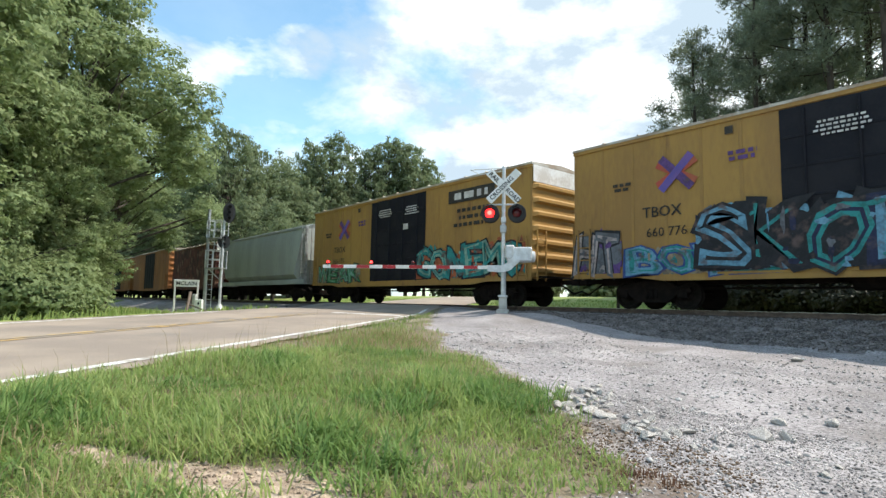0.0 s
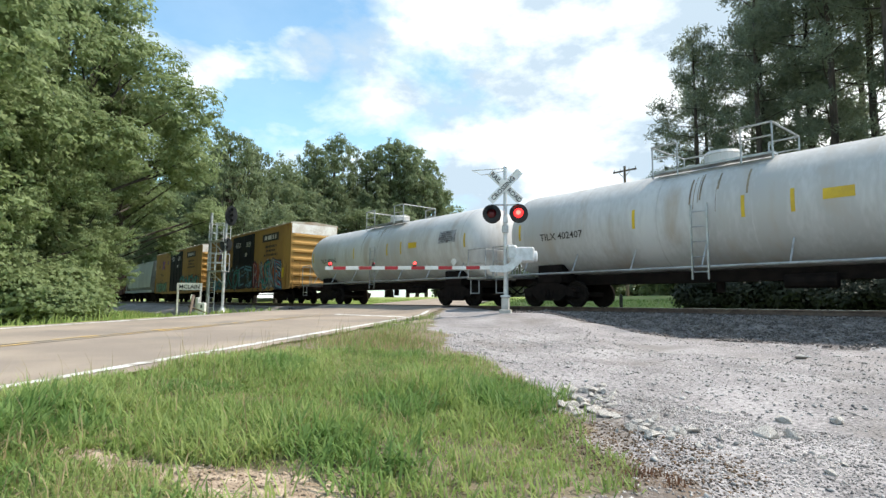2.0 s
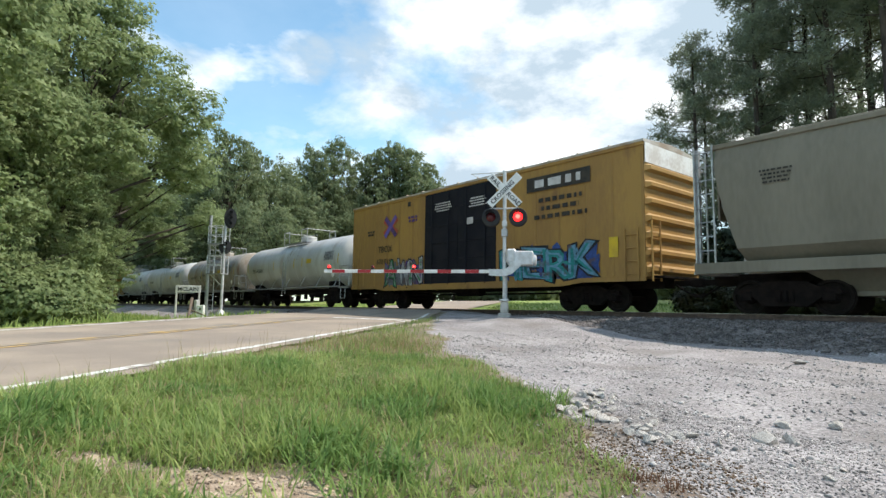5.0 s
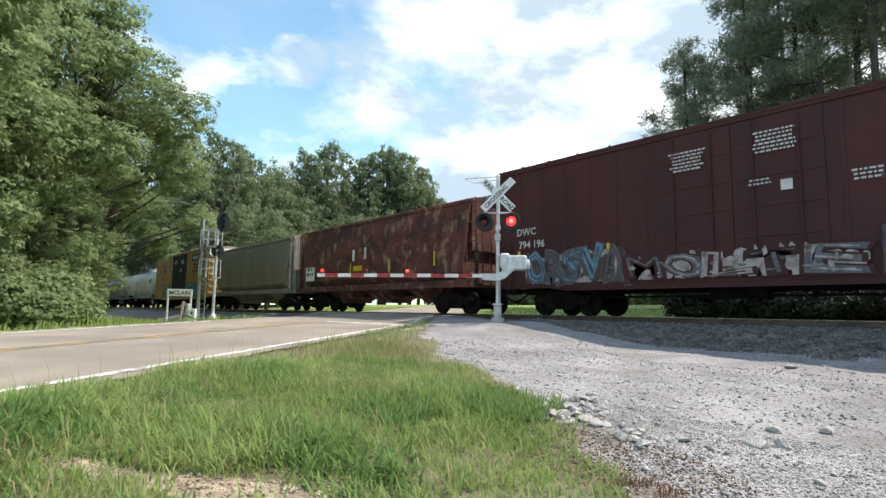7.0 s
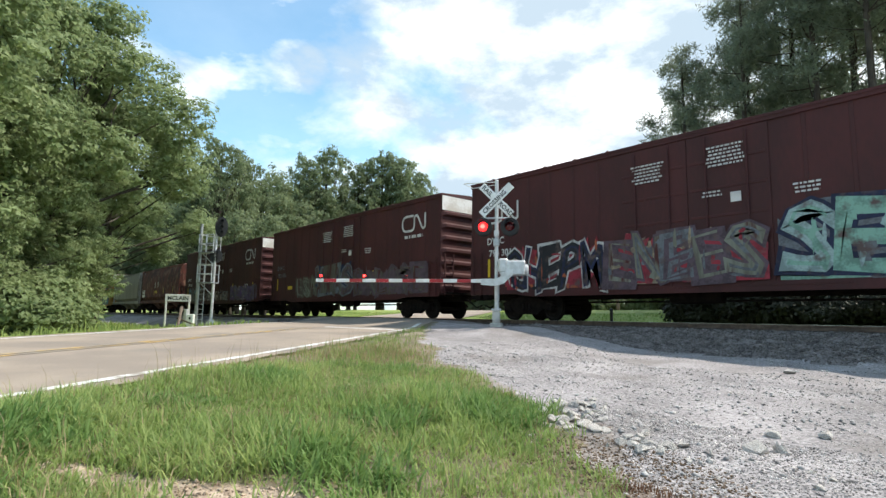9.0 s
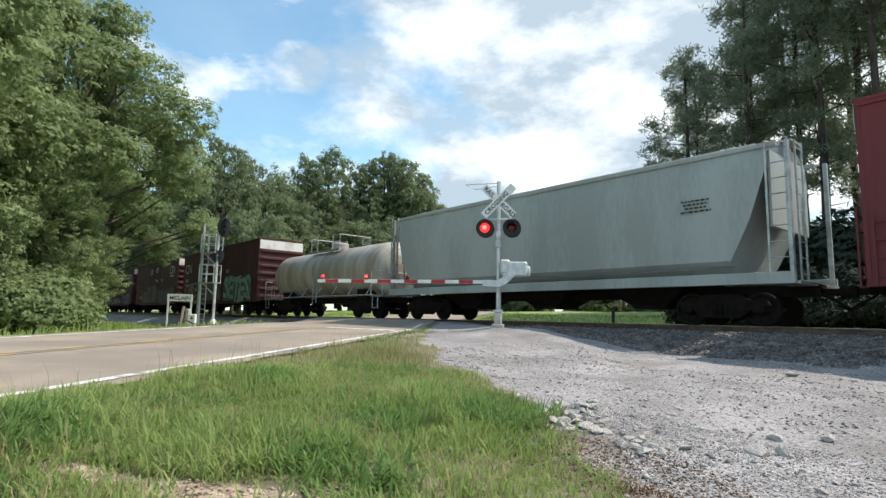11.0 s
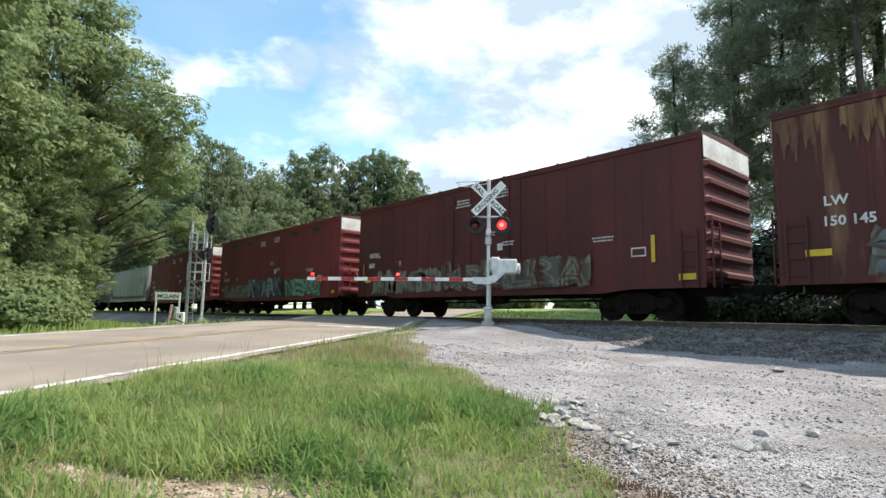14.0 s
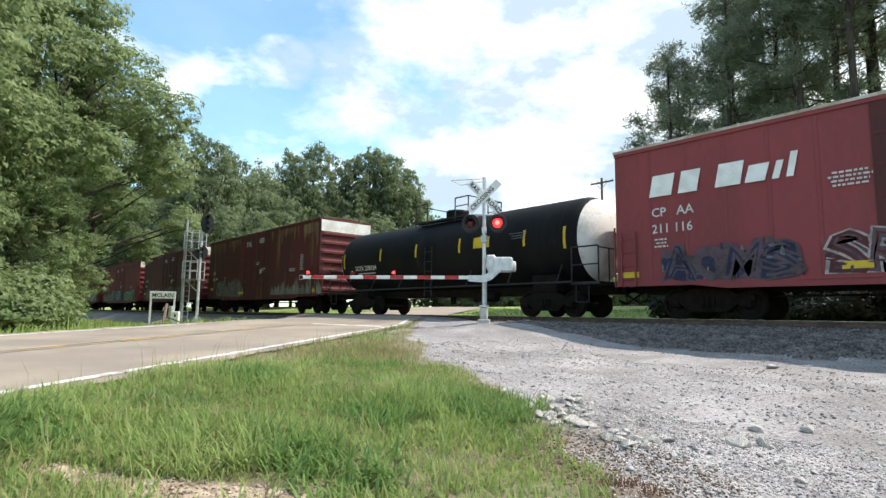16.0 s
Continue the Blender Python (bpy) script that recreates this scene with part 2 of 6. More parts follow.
M["rust_car"] = mat("rust_car", (0.12, 0.036, 0.026), (0.05, 0.02, 0.017), 1.6, 0.85, fine=11, stretch=(1, 1, 0.8), grain=0.7, c3=(0.25, 0.15, 0.10), c3_scale=2.3, c3_at=(0.54, 0.70), bump=0.2)
M["grey_hopper"] = mat("grey_hopper", (0.36, 0.385, 0.36), (0.28, 0.30, 0.28), 0.6, 0.6, fine=10, stretch=(1, 1, 0.25))
M["tan_hopper"] = mat("tan_hopper", (0.215, 0.19, 0.14), (0.165, 0.145, 0.105), 0.6, 0.65, fine=10, stretch=(1, 1, 0.25))
M["white_tank"] = mat("white_tank", (0.55, 0.54, 0.525), (0.43, 0.415, 0.395), 0.6, 0.45, fine=8, stretch=(1.4, 1, 0.3), c3=(0.40, 0.33, 0.26), c3_scale=1.2, c3_at=(0.58, 0.80))
M["stained_tank"] = mat("stained_tank", (0.41, 0.375, 0.335), (0.28, 0.235, 0.19), 0.6, 0.5, fine=8, stretch=(2.2, 1, 0.25), c3=(0.24, 0.13, 0.07), c3_scale=1.1, c3_at=(0.58, 0.72))
M["black_tank"] = mat("black_tank", (0.006, 0.006, 0.0065), (0.011, 0.0105, 0.010), 0.6, 0.62, spec=0.12, fine=8, stretch=(1.4, 1, 0.3), c3=(0.03, 0.022, 0.016), c3_scale=1.2, c3_at=(0.66, 0.82))
M["white_end"] = mat("white_end", (0.72, 0.70, 0.66), (0.55, 0.50, 0.44), 1.5, 0.6, fine=12)
M["rust"] = mat("rust", (0.16, 0.06, 0.03), (0.09, 0.035, 0.02), 2, 0.9, fine=12)
M["peeled_tan"] = mat("peeled_tan", (0.20, 0.125, 0.06), (0.10, 0.045, 0.03), 1.4, 0.85, fine=16, stretch=(3, 1, 0.25), c3=(0.07, 0.016, 0.015), c3_scale=2.2, c3_at=(0.52, 0.62))
M["paint_drab"] = mat("paint_drab", (0.19, 0.195, 0.155), (0.12, 0.11, 0.085), 1.6, 0.8, fine=14, stretch=(2, 1, 0.4), c3=(0.07, 0.02, 0.018), c3_scale=2.0, c3_at=(0.55, 0.66))
M["paint_moss"] = mat("paint_moss", (0.105, 0.105, 0.08), (0.075, 0.05, 0.04), 1.6, 0.8, fine=14, stretch=(2, 1, 0.4), c3=(0.07, 0.02, 0.018), c3_scale=2.0, c3_at=(0.5, 0.62))
M["yellow_mark"] = mat("yellow_mark", (0.62, 0.42, 0.02), (0.5, 0.33, 0.03), 3, 0.5)
M["letter_white"] = mat("letter_white", (0.62, 0.60, 0.58), (0.45, 0.42, 0.4), 2.5, 0.7)
M["letter_black"] = mat("letter_black", (0.02, 0.018, 0.016), (0.05, 0.04, 0.03), 2.5, 0.7)
for nm, c in dict(teal=(0.03, 0.28, 0.27), sky_blue=(0.16, 0.36, 0.5), blue=(0.04, 0.09, 0.3), navy=(0.02, 0.025, 0.07), green=(0.06, 0.26, 0.10), mint=(0.25, 0.45, 0.36),
                  orange=(0.5, 0.13, 0.05), crimson=(0.33, 0.03, 0.05), chrome=(0.42, 0.42, 0.43), slate=(0.16, 0.17, 0.19), pale=(0.5, 0.42, 0.40), violet=(0.14, 0.07, 0.24),
                  beige=(0.34, 0.27, 0.18), bright=(0.62, 0.60, 0.58), frost=(0.36, 0.48, 0.47), ink=(0.02, 0.02, 0.025), plum=(0.115, 0.075, 0.095)).items():
    M["paint_" + nm] = mat("paint_" + nm, tuple(v * 0.85 for v in c), tuple(v * 0.5 for v in c), 3.5, 0.7, fine=18, grain=0.6, c3=(0.10, 0.065, 0.06), c3_scale=4.0, c3_at=(0.55, 0.72))

M["emblem_red"] = mat("emblem_red", (0.42, 0.07, 0.05), (0.36, 0.10, 0.05), 3, 0.7)
M["emblem_blue"] = mat("emblem_blue", (0.10, 0.08, 0.30), (0.16, 0.09, 0.28), 3, 0.7)

# ---- mesh helpers


def finish(bm, name, material):
    me = bpy.data.meshes.new(name)
    bm.to_mesh(me)
    bm.free()
    for m in material if isinstance(material, (list, tuple)) else [material]:
        me.materials.append(m)
    return me


def part(name, bm, material, parent, label="", at=None):
    """One mesh object under a thing or a part. bm: a bmesh or a finished mesh."""
    me = finish(bm, name, material) if isinstance(bm, bmesh.types.BMesh) else bm
    ob = new(name, me)
    ob.parent = parent
    if at is not None:
        ob.matrix_basis = at
    if label:
        tagged(ob, label)
    return ob


def thing(name, label, category, group="", kind="", at=None, bm=None, material=None):
    ob = new(name, finish(bm, name, material) if bm is not None else None)
    if at is not None:
        ob.matrix_basis = at
    return tagged(ob, label, category, group, kind)


def quad_faces(bm, rings, close=True):
    """Bridges rings of points, each of the same length."""
    vs = [[bm.verts.new(p) for p in r] for r in rings]
    n = len(vs[0])
    for a, b in zip(vs, vs[1:]):
        for i in range(n if close else n - 1):
            j = (i + 1) % n
            bm.faces.new((a[i], a[j], b[j], b[i]))
    return vs


def box(bm, x0, x1, y0, y1, z0, z1, bevel=0.0, mi=0):
    v = [bm.verts.new(p) for p in ((x0, y0, z0), (x1, y0, z0), (x1, y1, z0), (x0, y1, z0), (x0, y0, z1), (x1, y0, z1), (x1, y1, z1), (x0, y1, z1))]
    fs = [bm.faces.new([v[i] for i in q]) for q in ((3, 2, 1, 0), (4, 5, 6, 7), (0, 1, 5, 4), (1, 2, 6, 5), (2, 3, 7, 6), (3, 0, 4, 7))]
    for f in fs:
        f.material_index = mi
    if bevel:
        es = {e for f in fs for e in f.edges}
        bmesh.ops.bevel(bm, geom=list(es), offset=bevel, segments=1, affect="EDGES", profile=0.7)
    return bm


def boxm(*a, **k):
    return box(bmesh.new(), *a, **k)


def tube(bm, p, q, r, n=8, r2=None, caps=True):
    p, q = Vector(p), Vector(q)
    d = (q - p).normalized()
    a = d.orthogonal().normalized()
    b = d.cross(a)
    rings = [[c + (a * math.cos(t) + b * math.sin(t)) * rr for t in [2 * math.pi * i / n for i in range(n)]] for c, rr in ((p, r), (q, r if r2 is None else r2))]
    vs = quad_faces(bm, rings)
    if caps:
        bm.faces.new(vs[0][::-1])
        bm.faces.new(vs[1])
    return bm


def lathe(bm, profile, axis="x", n=24, centre=(0, 0, 0), mi=None):
    """profile: rows of (along, radius)."""
    rings = []
    for s, r in profile:
        ring = []
        for i in range(n):
            t = 2 * math.pi * i / n
            c, k = r * math.cos(t), r * math.sin(t)
            p = {"x": (s, c, k), "y": (c, s, k), "z": (c, k, s)}[axis]
            ring.append(Vector(p) + Vector(centre))
        rings.append(ring)
    vs = quad_faces(bm, rings)
    bm.faces.new(vs[0])
    bm.faces.new(vs[-1])
    bmesh.ops.recalc_face_normals(bm, faces=bm.faces)
    return bm


def smooth(me, angle=35):
    me.polygons.foreach_set("use_smooth", [True] * len(me.polygons))
    me.set_sharp_from_angle(angle=radians(angle))
    return me


def text_mesh(words, size, material, bold=0.0, name="lettering"):
    """Flat lettering in its x-y plane, from its lower left corner."""
    cu = bpy.data.curves.new(name, "FONT")
    cu.body, cu.size, cu.offset, cu.resolution_u = words, size, bold, 2
    ob = bpy.data.objects.new(name, cu)
    me = bpy.data.meshes.new_from_object(ob)
    bpy.data.objects.remove(ob)
    me.name = name
    me.materials.clear()
    me.materials.append(material)
    return me


def grid_mesh(name, xs, ys, zf, material):
    X, Y = np.meshgrid(np.array(xs), np.array(ys))
    Z = zf(X, Y)
    v = np.stack([X, Y, Z], -1).reshape(-1, 3)
    a = np.arange(X.size).reshape(X.shape)
    f = np.stack([a[:-1, :-1], a[:-1, 1:], a[1:, 1:], a[1:, :-1]], -1).reshape(-1, 4)
    me = bpy.data.meshes.new(name)
    me.from_pydata(v.tolist(), [], f.tolist())
    me.materials.append(material)
    smooth(me, 60)
    return me


def raw_mesh(name, verts, faces, material):
    """verts (n, 3), faces (m, k) as numpy."""
    me = bpy.data.meshes.new(name)
    m, k = faces.shape
    me.vertices.add(len(verts))
    me.vertices.foreach_set("co", verts.astype(np.float32).ravel())
    me.loops.add(m * k)
    me.loops.foreach_set("vertex_index", faces.astype(np.int32).ravel())
    me.polygons.add(m)
    me.polygons.foreach_set("loop_start", np.arange(0, m * k, k, dtype=np.int32))
    me.update(calc_edges=True)
    me.materials.append(material)
    return me

# ---- the lie of the land: z = 0 at the rail tops, the track runs along x
TY = 15.8
EDGE, ALONG, ACROSS = np.array((-6.2, 0.8)), np.array((-0.638, 0.770)), np.array((0.770, 0.638))


def step(a, b, v):
    t = np.clip((v - a) / (b - a), 0, 1)
    return t * t * (3 - 2 * t)


def road_z(x, y):
    s = (x - EDGE[0]) * ALONG[0] + (y - EDGE[1]) * ALONG[1]
    base = -0.62 + 0.02 * np.clip(s, -4, 17) - 0.02 * np.clip(s - 24, 0, 15)
    w = step(4.6, 1.5, np.abs(y - TY))
    z = base * (1 - w) - 0.03 * w
    rise = -0.03 + 0.036 * np.clip(y - TY - 2.5, 0, 24)
    return np.where(y > TY, -0.03 * w + rise * (1 - w), z)


def road_xy(s, u):
    return EDGE + np.array(ALONG) * s + np.array(ACROSS) * u


def ground_z(x, y):
    s = (x - EDGE[0]) * ALONG[0] + (y - EDGE[1]) * ALONG[1]
    u = (x - EDGE[0]) * ACROSS[0] + (y - EDGE[1]) * ACROSS[1]
    road = road_z(x, y) - 0.03
    low = -1.0 + 0.026 * np.clip(s + 4.5, -3, 14)
    k = step(0.5, 7.0, u)
    right = road * (1 - k) + low * k
    far = np.full_like(road, -0.75) - 0.25 * step(-9, -16, u) * step(18, 8, y)
    far = np.where(y > TY, -0.45 + 0.055 * np.clip(y - TY - 2.6, 0, 24), far)
    k2 = step(-7.2, -10.0, u)
    right = np.where(y > TY, road * (1 - k) + far * k, right)
    z = np.where(u > -3, right, road * (1 - k2) + far * k2)
    inside = (u < 0.22) & (u > -7.1)
    z = np.where(inside, road - 0.05, z)
    t = np.abs(y - TY)
    bed = -0.17 - np.clip(t - 2.0, 0, 9) * 0.30
    z = np.maximum(z, np.where(inside, -9, np.where(u < 2.5, bed, np.maximum(bed, -1.4))))
    z = np.where(inside | (y > TY), z, z + 0.34 * np.exp(-(((x + 10.6) / 2.6) ** 2 + ((y - 12.0) / 2.0) ** 2)) * step(2.0, 2.8, t))
    bumps = 0.03 * np.sin(x * 1.9 + 1.3 * np.sin(y * 1.1)) * np.sin(y * 2.3 + x * 0.7) + 0.012 * np.sin(x * 6.1 + y * 3.0) * np.sin(y * 7.3 - x * 2)
    return z + np.where(inside | (t < 2.6), 0, bumps)


BOUND_Y = (-3, 1.2, 1.9, 2.4, 2.95, 3.1, 4.2, 4.6, 5.4, 9.2, 12.5, 14)
BOUND_X = (-0.6, -1.2, -1.8, -1.82, -1.9, -2.5, -3.3, -4.4, -6.2, -11.5, -15.0, -17)


def zone(x, y):
    """0 soil and grass, 1 gravel, 2 ballast, 3 sand, 4 lawn, 5 dirt at the edge of the gravel"""
    wob = 0.25 * np.sin(x * 3.1 + y * 1.7) + 0.15 * np.sin(y * 5.3 - x * 2.2)
    u = (x - EDGE[0]) * ACROSS[0] + (y - EDGE[1]) * ACROSS[1]
    gravel = (x + wob * 0.8 > np.interp(y, BOUND_Y, BOUND_X)) & (y < TY + 2.6)
    left_gravel = (u < -6.5) & (y > 10.6 + wob) & (y < TY + 3) & (x > -75)
    z = np.where(u > 0.2, 0, 4)
    z = np.where(y > TY + 2.4, 4, z)
    z = np.where(gravel | left_gravel, 1, z)
    band = np.interp(y, BOUND_Y, BOUND_X) + (0.55 + 0.5 * wob) * step(1.6, 2.8, y) * step(6.5, 4.6, y)
    z = np.where(gravel & (x + wob * 0.8 < band), 5, z)
    sand = ((x + 2.7) / 0.8) ** 2 + ((y - 0.86 - 0.5 * (x + 2.75)) / 0.26) ** 2 < 1 + 1.6 * wob
    z = np.where(sand, 3, z)
    return np.where((np.abs(y - TY) < 2.5 + 0.4 * wob) | ((u > 2.5) & (y < TY) & (y > TY - 3.7 + 0.5 * wob)), 2, z)


xs = np.unique(np.concatenate([np.linspace(-1500, -120, 24), np.linspace(-120, -22, 50), np.arange(-22, -5, 0.25), np.arange(-5, 0.5, 0.06), np.arange(0.5, 4, 0.35), np.linspace(4, 40, 18), np.linspace(40, 1500, 22)]))
ys = np.unique(np.concatenate([np.linspace(-1500, -8, 24), np.arange(-8, 0, 0.3), np.arange(0, 5.4, 0.06), np.arange(5.4, 19, 0.2), np.linspace(19, 70, 45), np.linspace(70, 1500, 24)]))
ground_me = grid_mesh("ground", xs, ys, ground_z, M["soil"])
for k in ("gravel", "ballast", "sand", "lawn", "dirt"):
    ground_me.materials.append(M[k])
cx, cy = (xs[:-1] + xs[1:]) / 2, (ys[:-1] + ys[1:]) / 2
ground_me.polygons.foreach_set("material_index", zone(*np.meshgrid(cx, cy)).astype(np.int32).ravel())
ground = tagged(new("ground", ground_me), "grassy ground with gravel drive beside the railway", "ground", kind="structure")


def strip(name, s0, s1, u0, u1, lift, material, step_m=0.5, wobble=0.0):
    ss = np.arange(s0, s1 + 0.01, step_m)
    rows = []
    for s in ss:
        w = wobble * math.sin(s * 2.7) + wobble * 0.6 * math.sin(s * 7.1)
        p, q = road_xy(s, u0 + w), road_xy(s, u1 - w * 0.4)
        rows.append([(*p, float(road_z(p[0], p[1])) + lift), (*q, float(road_z(q[0], q[1])) + lift)])
    bm = bmesh.new()
    quad_faces(bm, rows, close=False)
    bmesh.ops.recalc_face_normals(bm, faces=bm.faces)
    return bm


us = np.linspace(0.32, -7.0, 13)
bm = bmesh.new()
rows = []
for s in np.arange(-120, 160, 0.5):
    rows.append([(*road_xy(s, u + (0.05 * math.sin(s * 3.3) if i == 0 else 0)), float(road_z(*road_xy(s, u)))) for i, u in enumerate(us)])
quad_faces(bm, rows, close=False)
bmesh.ops.recalc_face_normals(bm, faces=bm.faces)
road = thing("road", "sun-bleached two-lane asphalt road rising to the crossing", "road", kind="structure", bm=bm, material=M["asphalt"])
for nm, u0, u1, m, s1 in (("edge_line", 0.07, -0.07, "line_white", 15.5), ("edge_line", -6.42, -6.58, "line_white", 12.5), ("centre_line", -3.08, -3.20, "line_yellow", 13), ("centre_line", -3.32, -3.44, "line_yellow", 13)):
    part(nm, strip(nm, -60, s1, u0, u1, 0.008, M[m], wobble=0.012), M[m], road, "worn painted " + ("white edge line" if "edge" in nm else "yellow centre line"))
bm = bmesh.new()
rows = []
for u in np.linspace(-3.0, -0.2, 8):
    a, b = road_xy(13.6 - 0.45 * (u + 3), u), road_xy(14.1 - 0.45 * (u + 3), u)
    rows.append([(*a, float(road_z(*a)) + 0.009), (*b, float(road_z(*b)) + 0.009)])
quad_faces(bm, rows, close=False)
part("stop_line", bm, M["line_white"], road, "worn white stop line")
for s0, s1, u0, u1 in ((3, 3.04, -2.8, -0.2), (8.2, 8.24, -5.5, -0.4), (5.6, 5.63, -2.9, -0.6)):
    part("crack_seal", strip("crack_seal", s0, s1, u0, u1, 0.006, M["old_asphalt"], 0.06 if s1 - s0 < 1 else 0.5, 0.03), M["old_asphalt"], road, "dark tar crack seal")

# ---- track
track = thing("railway_track", "single railway track with rusty rails on ballast", "track", kind="structure")
for side in (-1, 1):
    bm = bmesh.new()
    y = TY + side * 0.755
    prof = [(-0.07, -0.165), (0.07, -0.165), (0.07, -0.15), (0.012, -0.13), (0.012, -0.045), (0.036, -0.035), (0.036, -0.004), (0.028, 0.0), (-0.028, 0.0), (-0.036, -0.004), (-0.036, -0.035), (-0.012, -0.045), (-0.012, -0.13), (-0.07, -0.15)]
    quad_faces(bm, [[(x, y + a, z) for a, z in prof] for x in (-700, -60, -30, 0, 30, 200)])
    bmesh.ops.recalc_face_normals(bm, faces=bm.faces)
    part("rail", bm, M["rail_steel"], track, "rusty steel rail")
    part("rail_head", boxm(-700, 200, y - 0.025, y + 0.025, 0.0, 0.003), M["rail_top"], track, "polished rail head")
tie_me = finish(boxm(-0.115, 0.115, -1.3, 1.3, -0.09, 0.09, 0.012), "tie", M["tie"])
for i in range(150):
    x = 12 - i * 0.52
    part("tie", tie_me, None, track, at=pose(x, TY + random.uniform(-0.04, 0.04), -0.215, 0, 0, random.uniform(-1, 1)))

# loose stones on the gravel, and ballast
def stones(name, n, xr, yr, keep, size, material, label, seed, lift=0.3):
    r = np.random.RandomState(seed)
    x, y = r.uniform(*xr, n), r.uniform(*yr, n)
    ok = keep(x, y)
    x, y = x[ok], y[ok]
    n = len(x)
    sz = size[0] * (size[1] / size[0]) ** (r.rand(n) ** 2.2)
    base = np.array([(1, 0, 0), (-1, 0, 0), (0, 1, 0), (0, -1, 0), (0, 0, 1), (0, 0, -1)], float)
    f = np.array([(0, 2, 4), (2, 1, 4), (1, 3, 4), (3, 0, 4), (2, 0, 5), (1, 2, 5), (3, 1, 5), (0, 3, 5)])
    v = base[None] * r.uniform(0.55, 1.2, (n, 6, 1)) + r.uniform(-0.25, 0.25, (n, 6, 3))
    a = r.uniform(0, 6.28, n)
    c, k = np.cos(a)[:, None], np.sin(a)[:, None]
    vx, vy, vz = v[..., 0] * c - v[..., 1] * k, v[..., 0] * k + v[..., 1] * c, v[..., 2] * 0.7
    v = np.stack([vx, vy, vz], -1) * sz[:, None, None]
    v += np.stack([x, y, ground_z(x, y) + sz * lift], -1)[:, None]
    faces = (f[None] + (np.arange(n) * 6)[:, None, None]).reshape(-1, 3)
    return tagged(new(name, raw_mesh(name, v.reshape(-1, 3), faces, material)), label, "gravel", kind="stuff")


stones("near_gravel_stones", 36000, (-3.2, 0.6), (1.6, 5.0), lambda x, y: ((zone(x, y) == 1) | ((zone(x, y) == 5) & (np.sin(x * 731.7 + y * 413.3) > 0.3))) & (y > -1.1 * x - 2.0) & (y > -0.22 * x + 0.5), (0.004, 0.012), M["stone"], "fine crushed gravel on the drive", 6)
stones("gravel_stones", 25000, (-9, 1.5), (1.6, 9.5), lambda x, y: (zone(x, y) == 1) & (y > -1.1 * x - 2.0) & (y > x * -0.4 + 0.5), (0.005, 0.016), M["stone"], "loose grey crushed gravel on the drive", 1)
stones("gravel_lumps", 5000, (-9, 3.5), (2.6, 12.6), lambda x, y: (zone(x, y) == 1) & (np.sin(x * 1.7 + 0.8 * np.sin(y * 1.3)) + np.sin(y * 2.1 - 0.6 * x) > -0.7), (0.014, 0.034), M["lump"], "pale and grey stone lumps scattered on the gravel", 8)
stones("leaf_litter", 9000, (-3.1, -1.0), (2.2, 4.2), lambda x, y: ((x + 2.05) / 0.8) ** 2 + ((y - 3.15) / 0.55) ** 2 < 1.3 * np.abs(np.sin(x * 917.3 + y * 311.7)) ** 1.2, (0.006, 0.016), M["litter"], "brown leaf litter and bark among the gravel", 7)
stones("ballast_stones", 26000, (-30, 1), (12.6, 18.4), lambda x, y: (zone(x, y) == 2) & ((np.abs(x + 18) > 7) | (np.abs(y - TY) > 9)), (0.025, 0.055), M["ballast"], "dark track ballast stones", 3)
stones("shoulder_stones", 9000, (-11.5, 3), (11.9, 13.9), lambda x, y: zone(x, y) == 2, (0.022, 0.05), M["ballast"], "rough dark ballast on the track shoulder", 9)
stones("sand_pebbles", 9000, (-5, -1.5), (0.1, 2.4), lambda x, y: zone(x, y) == 3, (0.005, 0.018), M["sand"], "pale sandy pebbles", 4)


def rock_mesh(seed):
    r = random.Random(seed)
    bm = bmesh.new()
    sx, sy, sz = r.uniform(0.9, 1.4), r.uniform(0.7, 1.1), r.uniform(0.55, 0.85)
    for _ in range(11):
        v = Vector((r.gauss(0, 1), r.gauss(0, 1), r.gauss(0, 1))).normalized() * r.uniform(0.85, 1.1)
        bm.verts.new((v.x * sx, v.y * sy, v.z * sz))
    bmesh.ops.convex_hull(bm, input=bm.verts)
    bmesh.ops.bevel(bm, geom=bm.edges[:], offset=0.025, segments=1, affect="EDGES")
    return finish(bm, "rock", M["rock"])


rock_meshes = [rock_mesh(i) for i in range(5)]
rr = random.Random(5)
spots = [(-1.62, 4.33, 0.10), (-1.52, 4.45, 0.07), (-1.79, 5.14, 0.07), (-1.5, 5.44, 0.08), (-2.33, 4.07, 0.075), (-2.04, 3.54, 0.07), (-1.95, 3.6, 0.055), (-2.15, 3.62, 0.06), (-2.25, 3.85, 0.07), (-1.08, 3.76, 0.05), (-3.24, 10.13, 0.1), (-4.34, 4.5, 0.06), (-4.1, 4.55, 0.05), (-2.1, 3.75, 0.05)]
spots += [(-2.75 - 0.85 * k + rr.uniform(-0.16, 0.16), 3.65 + 1.0 * k + rr.uniform(-0.15, 0.2), rr.uniform(0.03, 0.075)) for k in [rr.random() for _ in range(46)]]
spots += [(-3.0 - 0.75 * k + rr.uniform(-0.1, 0.3), 4.0 + 1.1 * k + rr.uniform(-0.1, 0.35), rr.uniform(0.03, 0.07)) for k in [rr.random() for _ in range(30)]]
spots += [(-2.1 + rr.gauss(0, 0.2), 3.75 + rr.gauss(0, 0.15), rr.uniform(0.025, 0.06)) for _ in range(12)]
spots += [(rr.uniform(-3.0, 0.2), rr.uniform(3.0, 7.5), rr.uniform(0.016, 0.034)) for _ in range(44)]
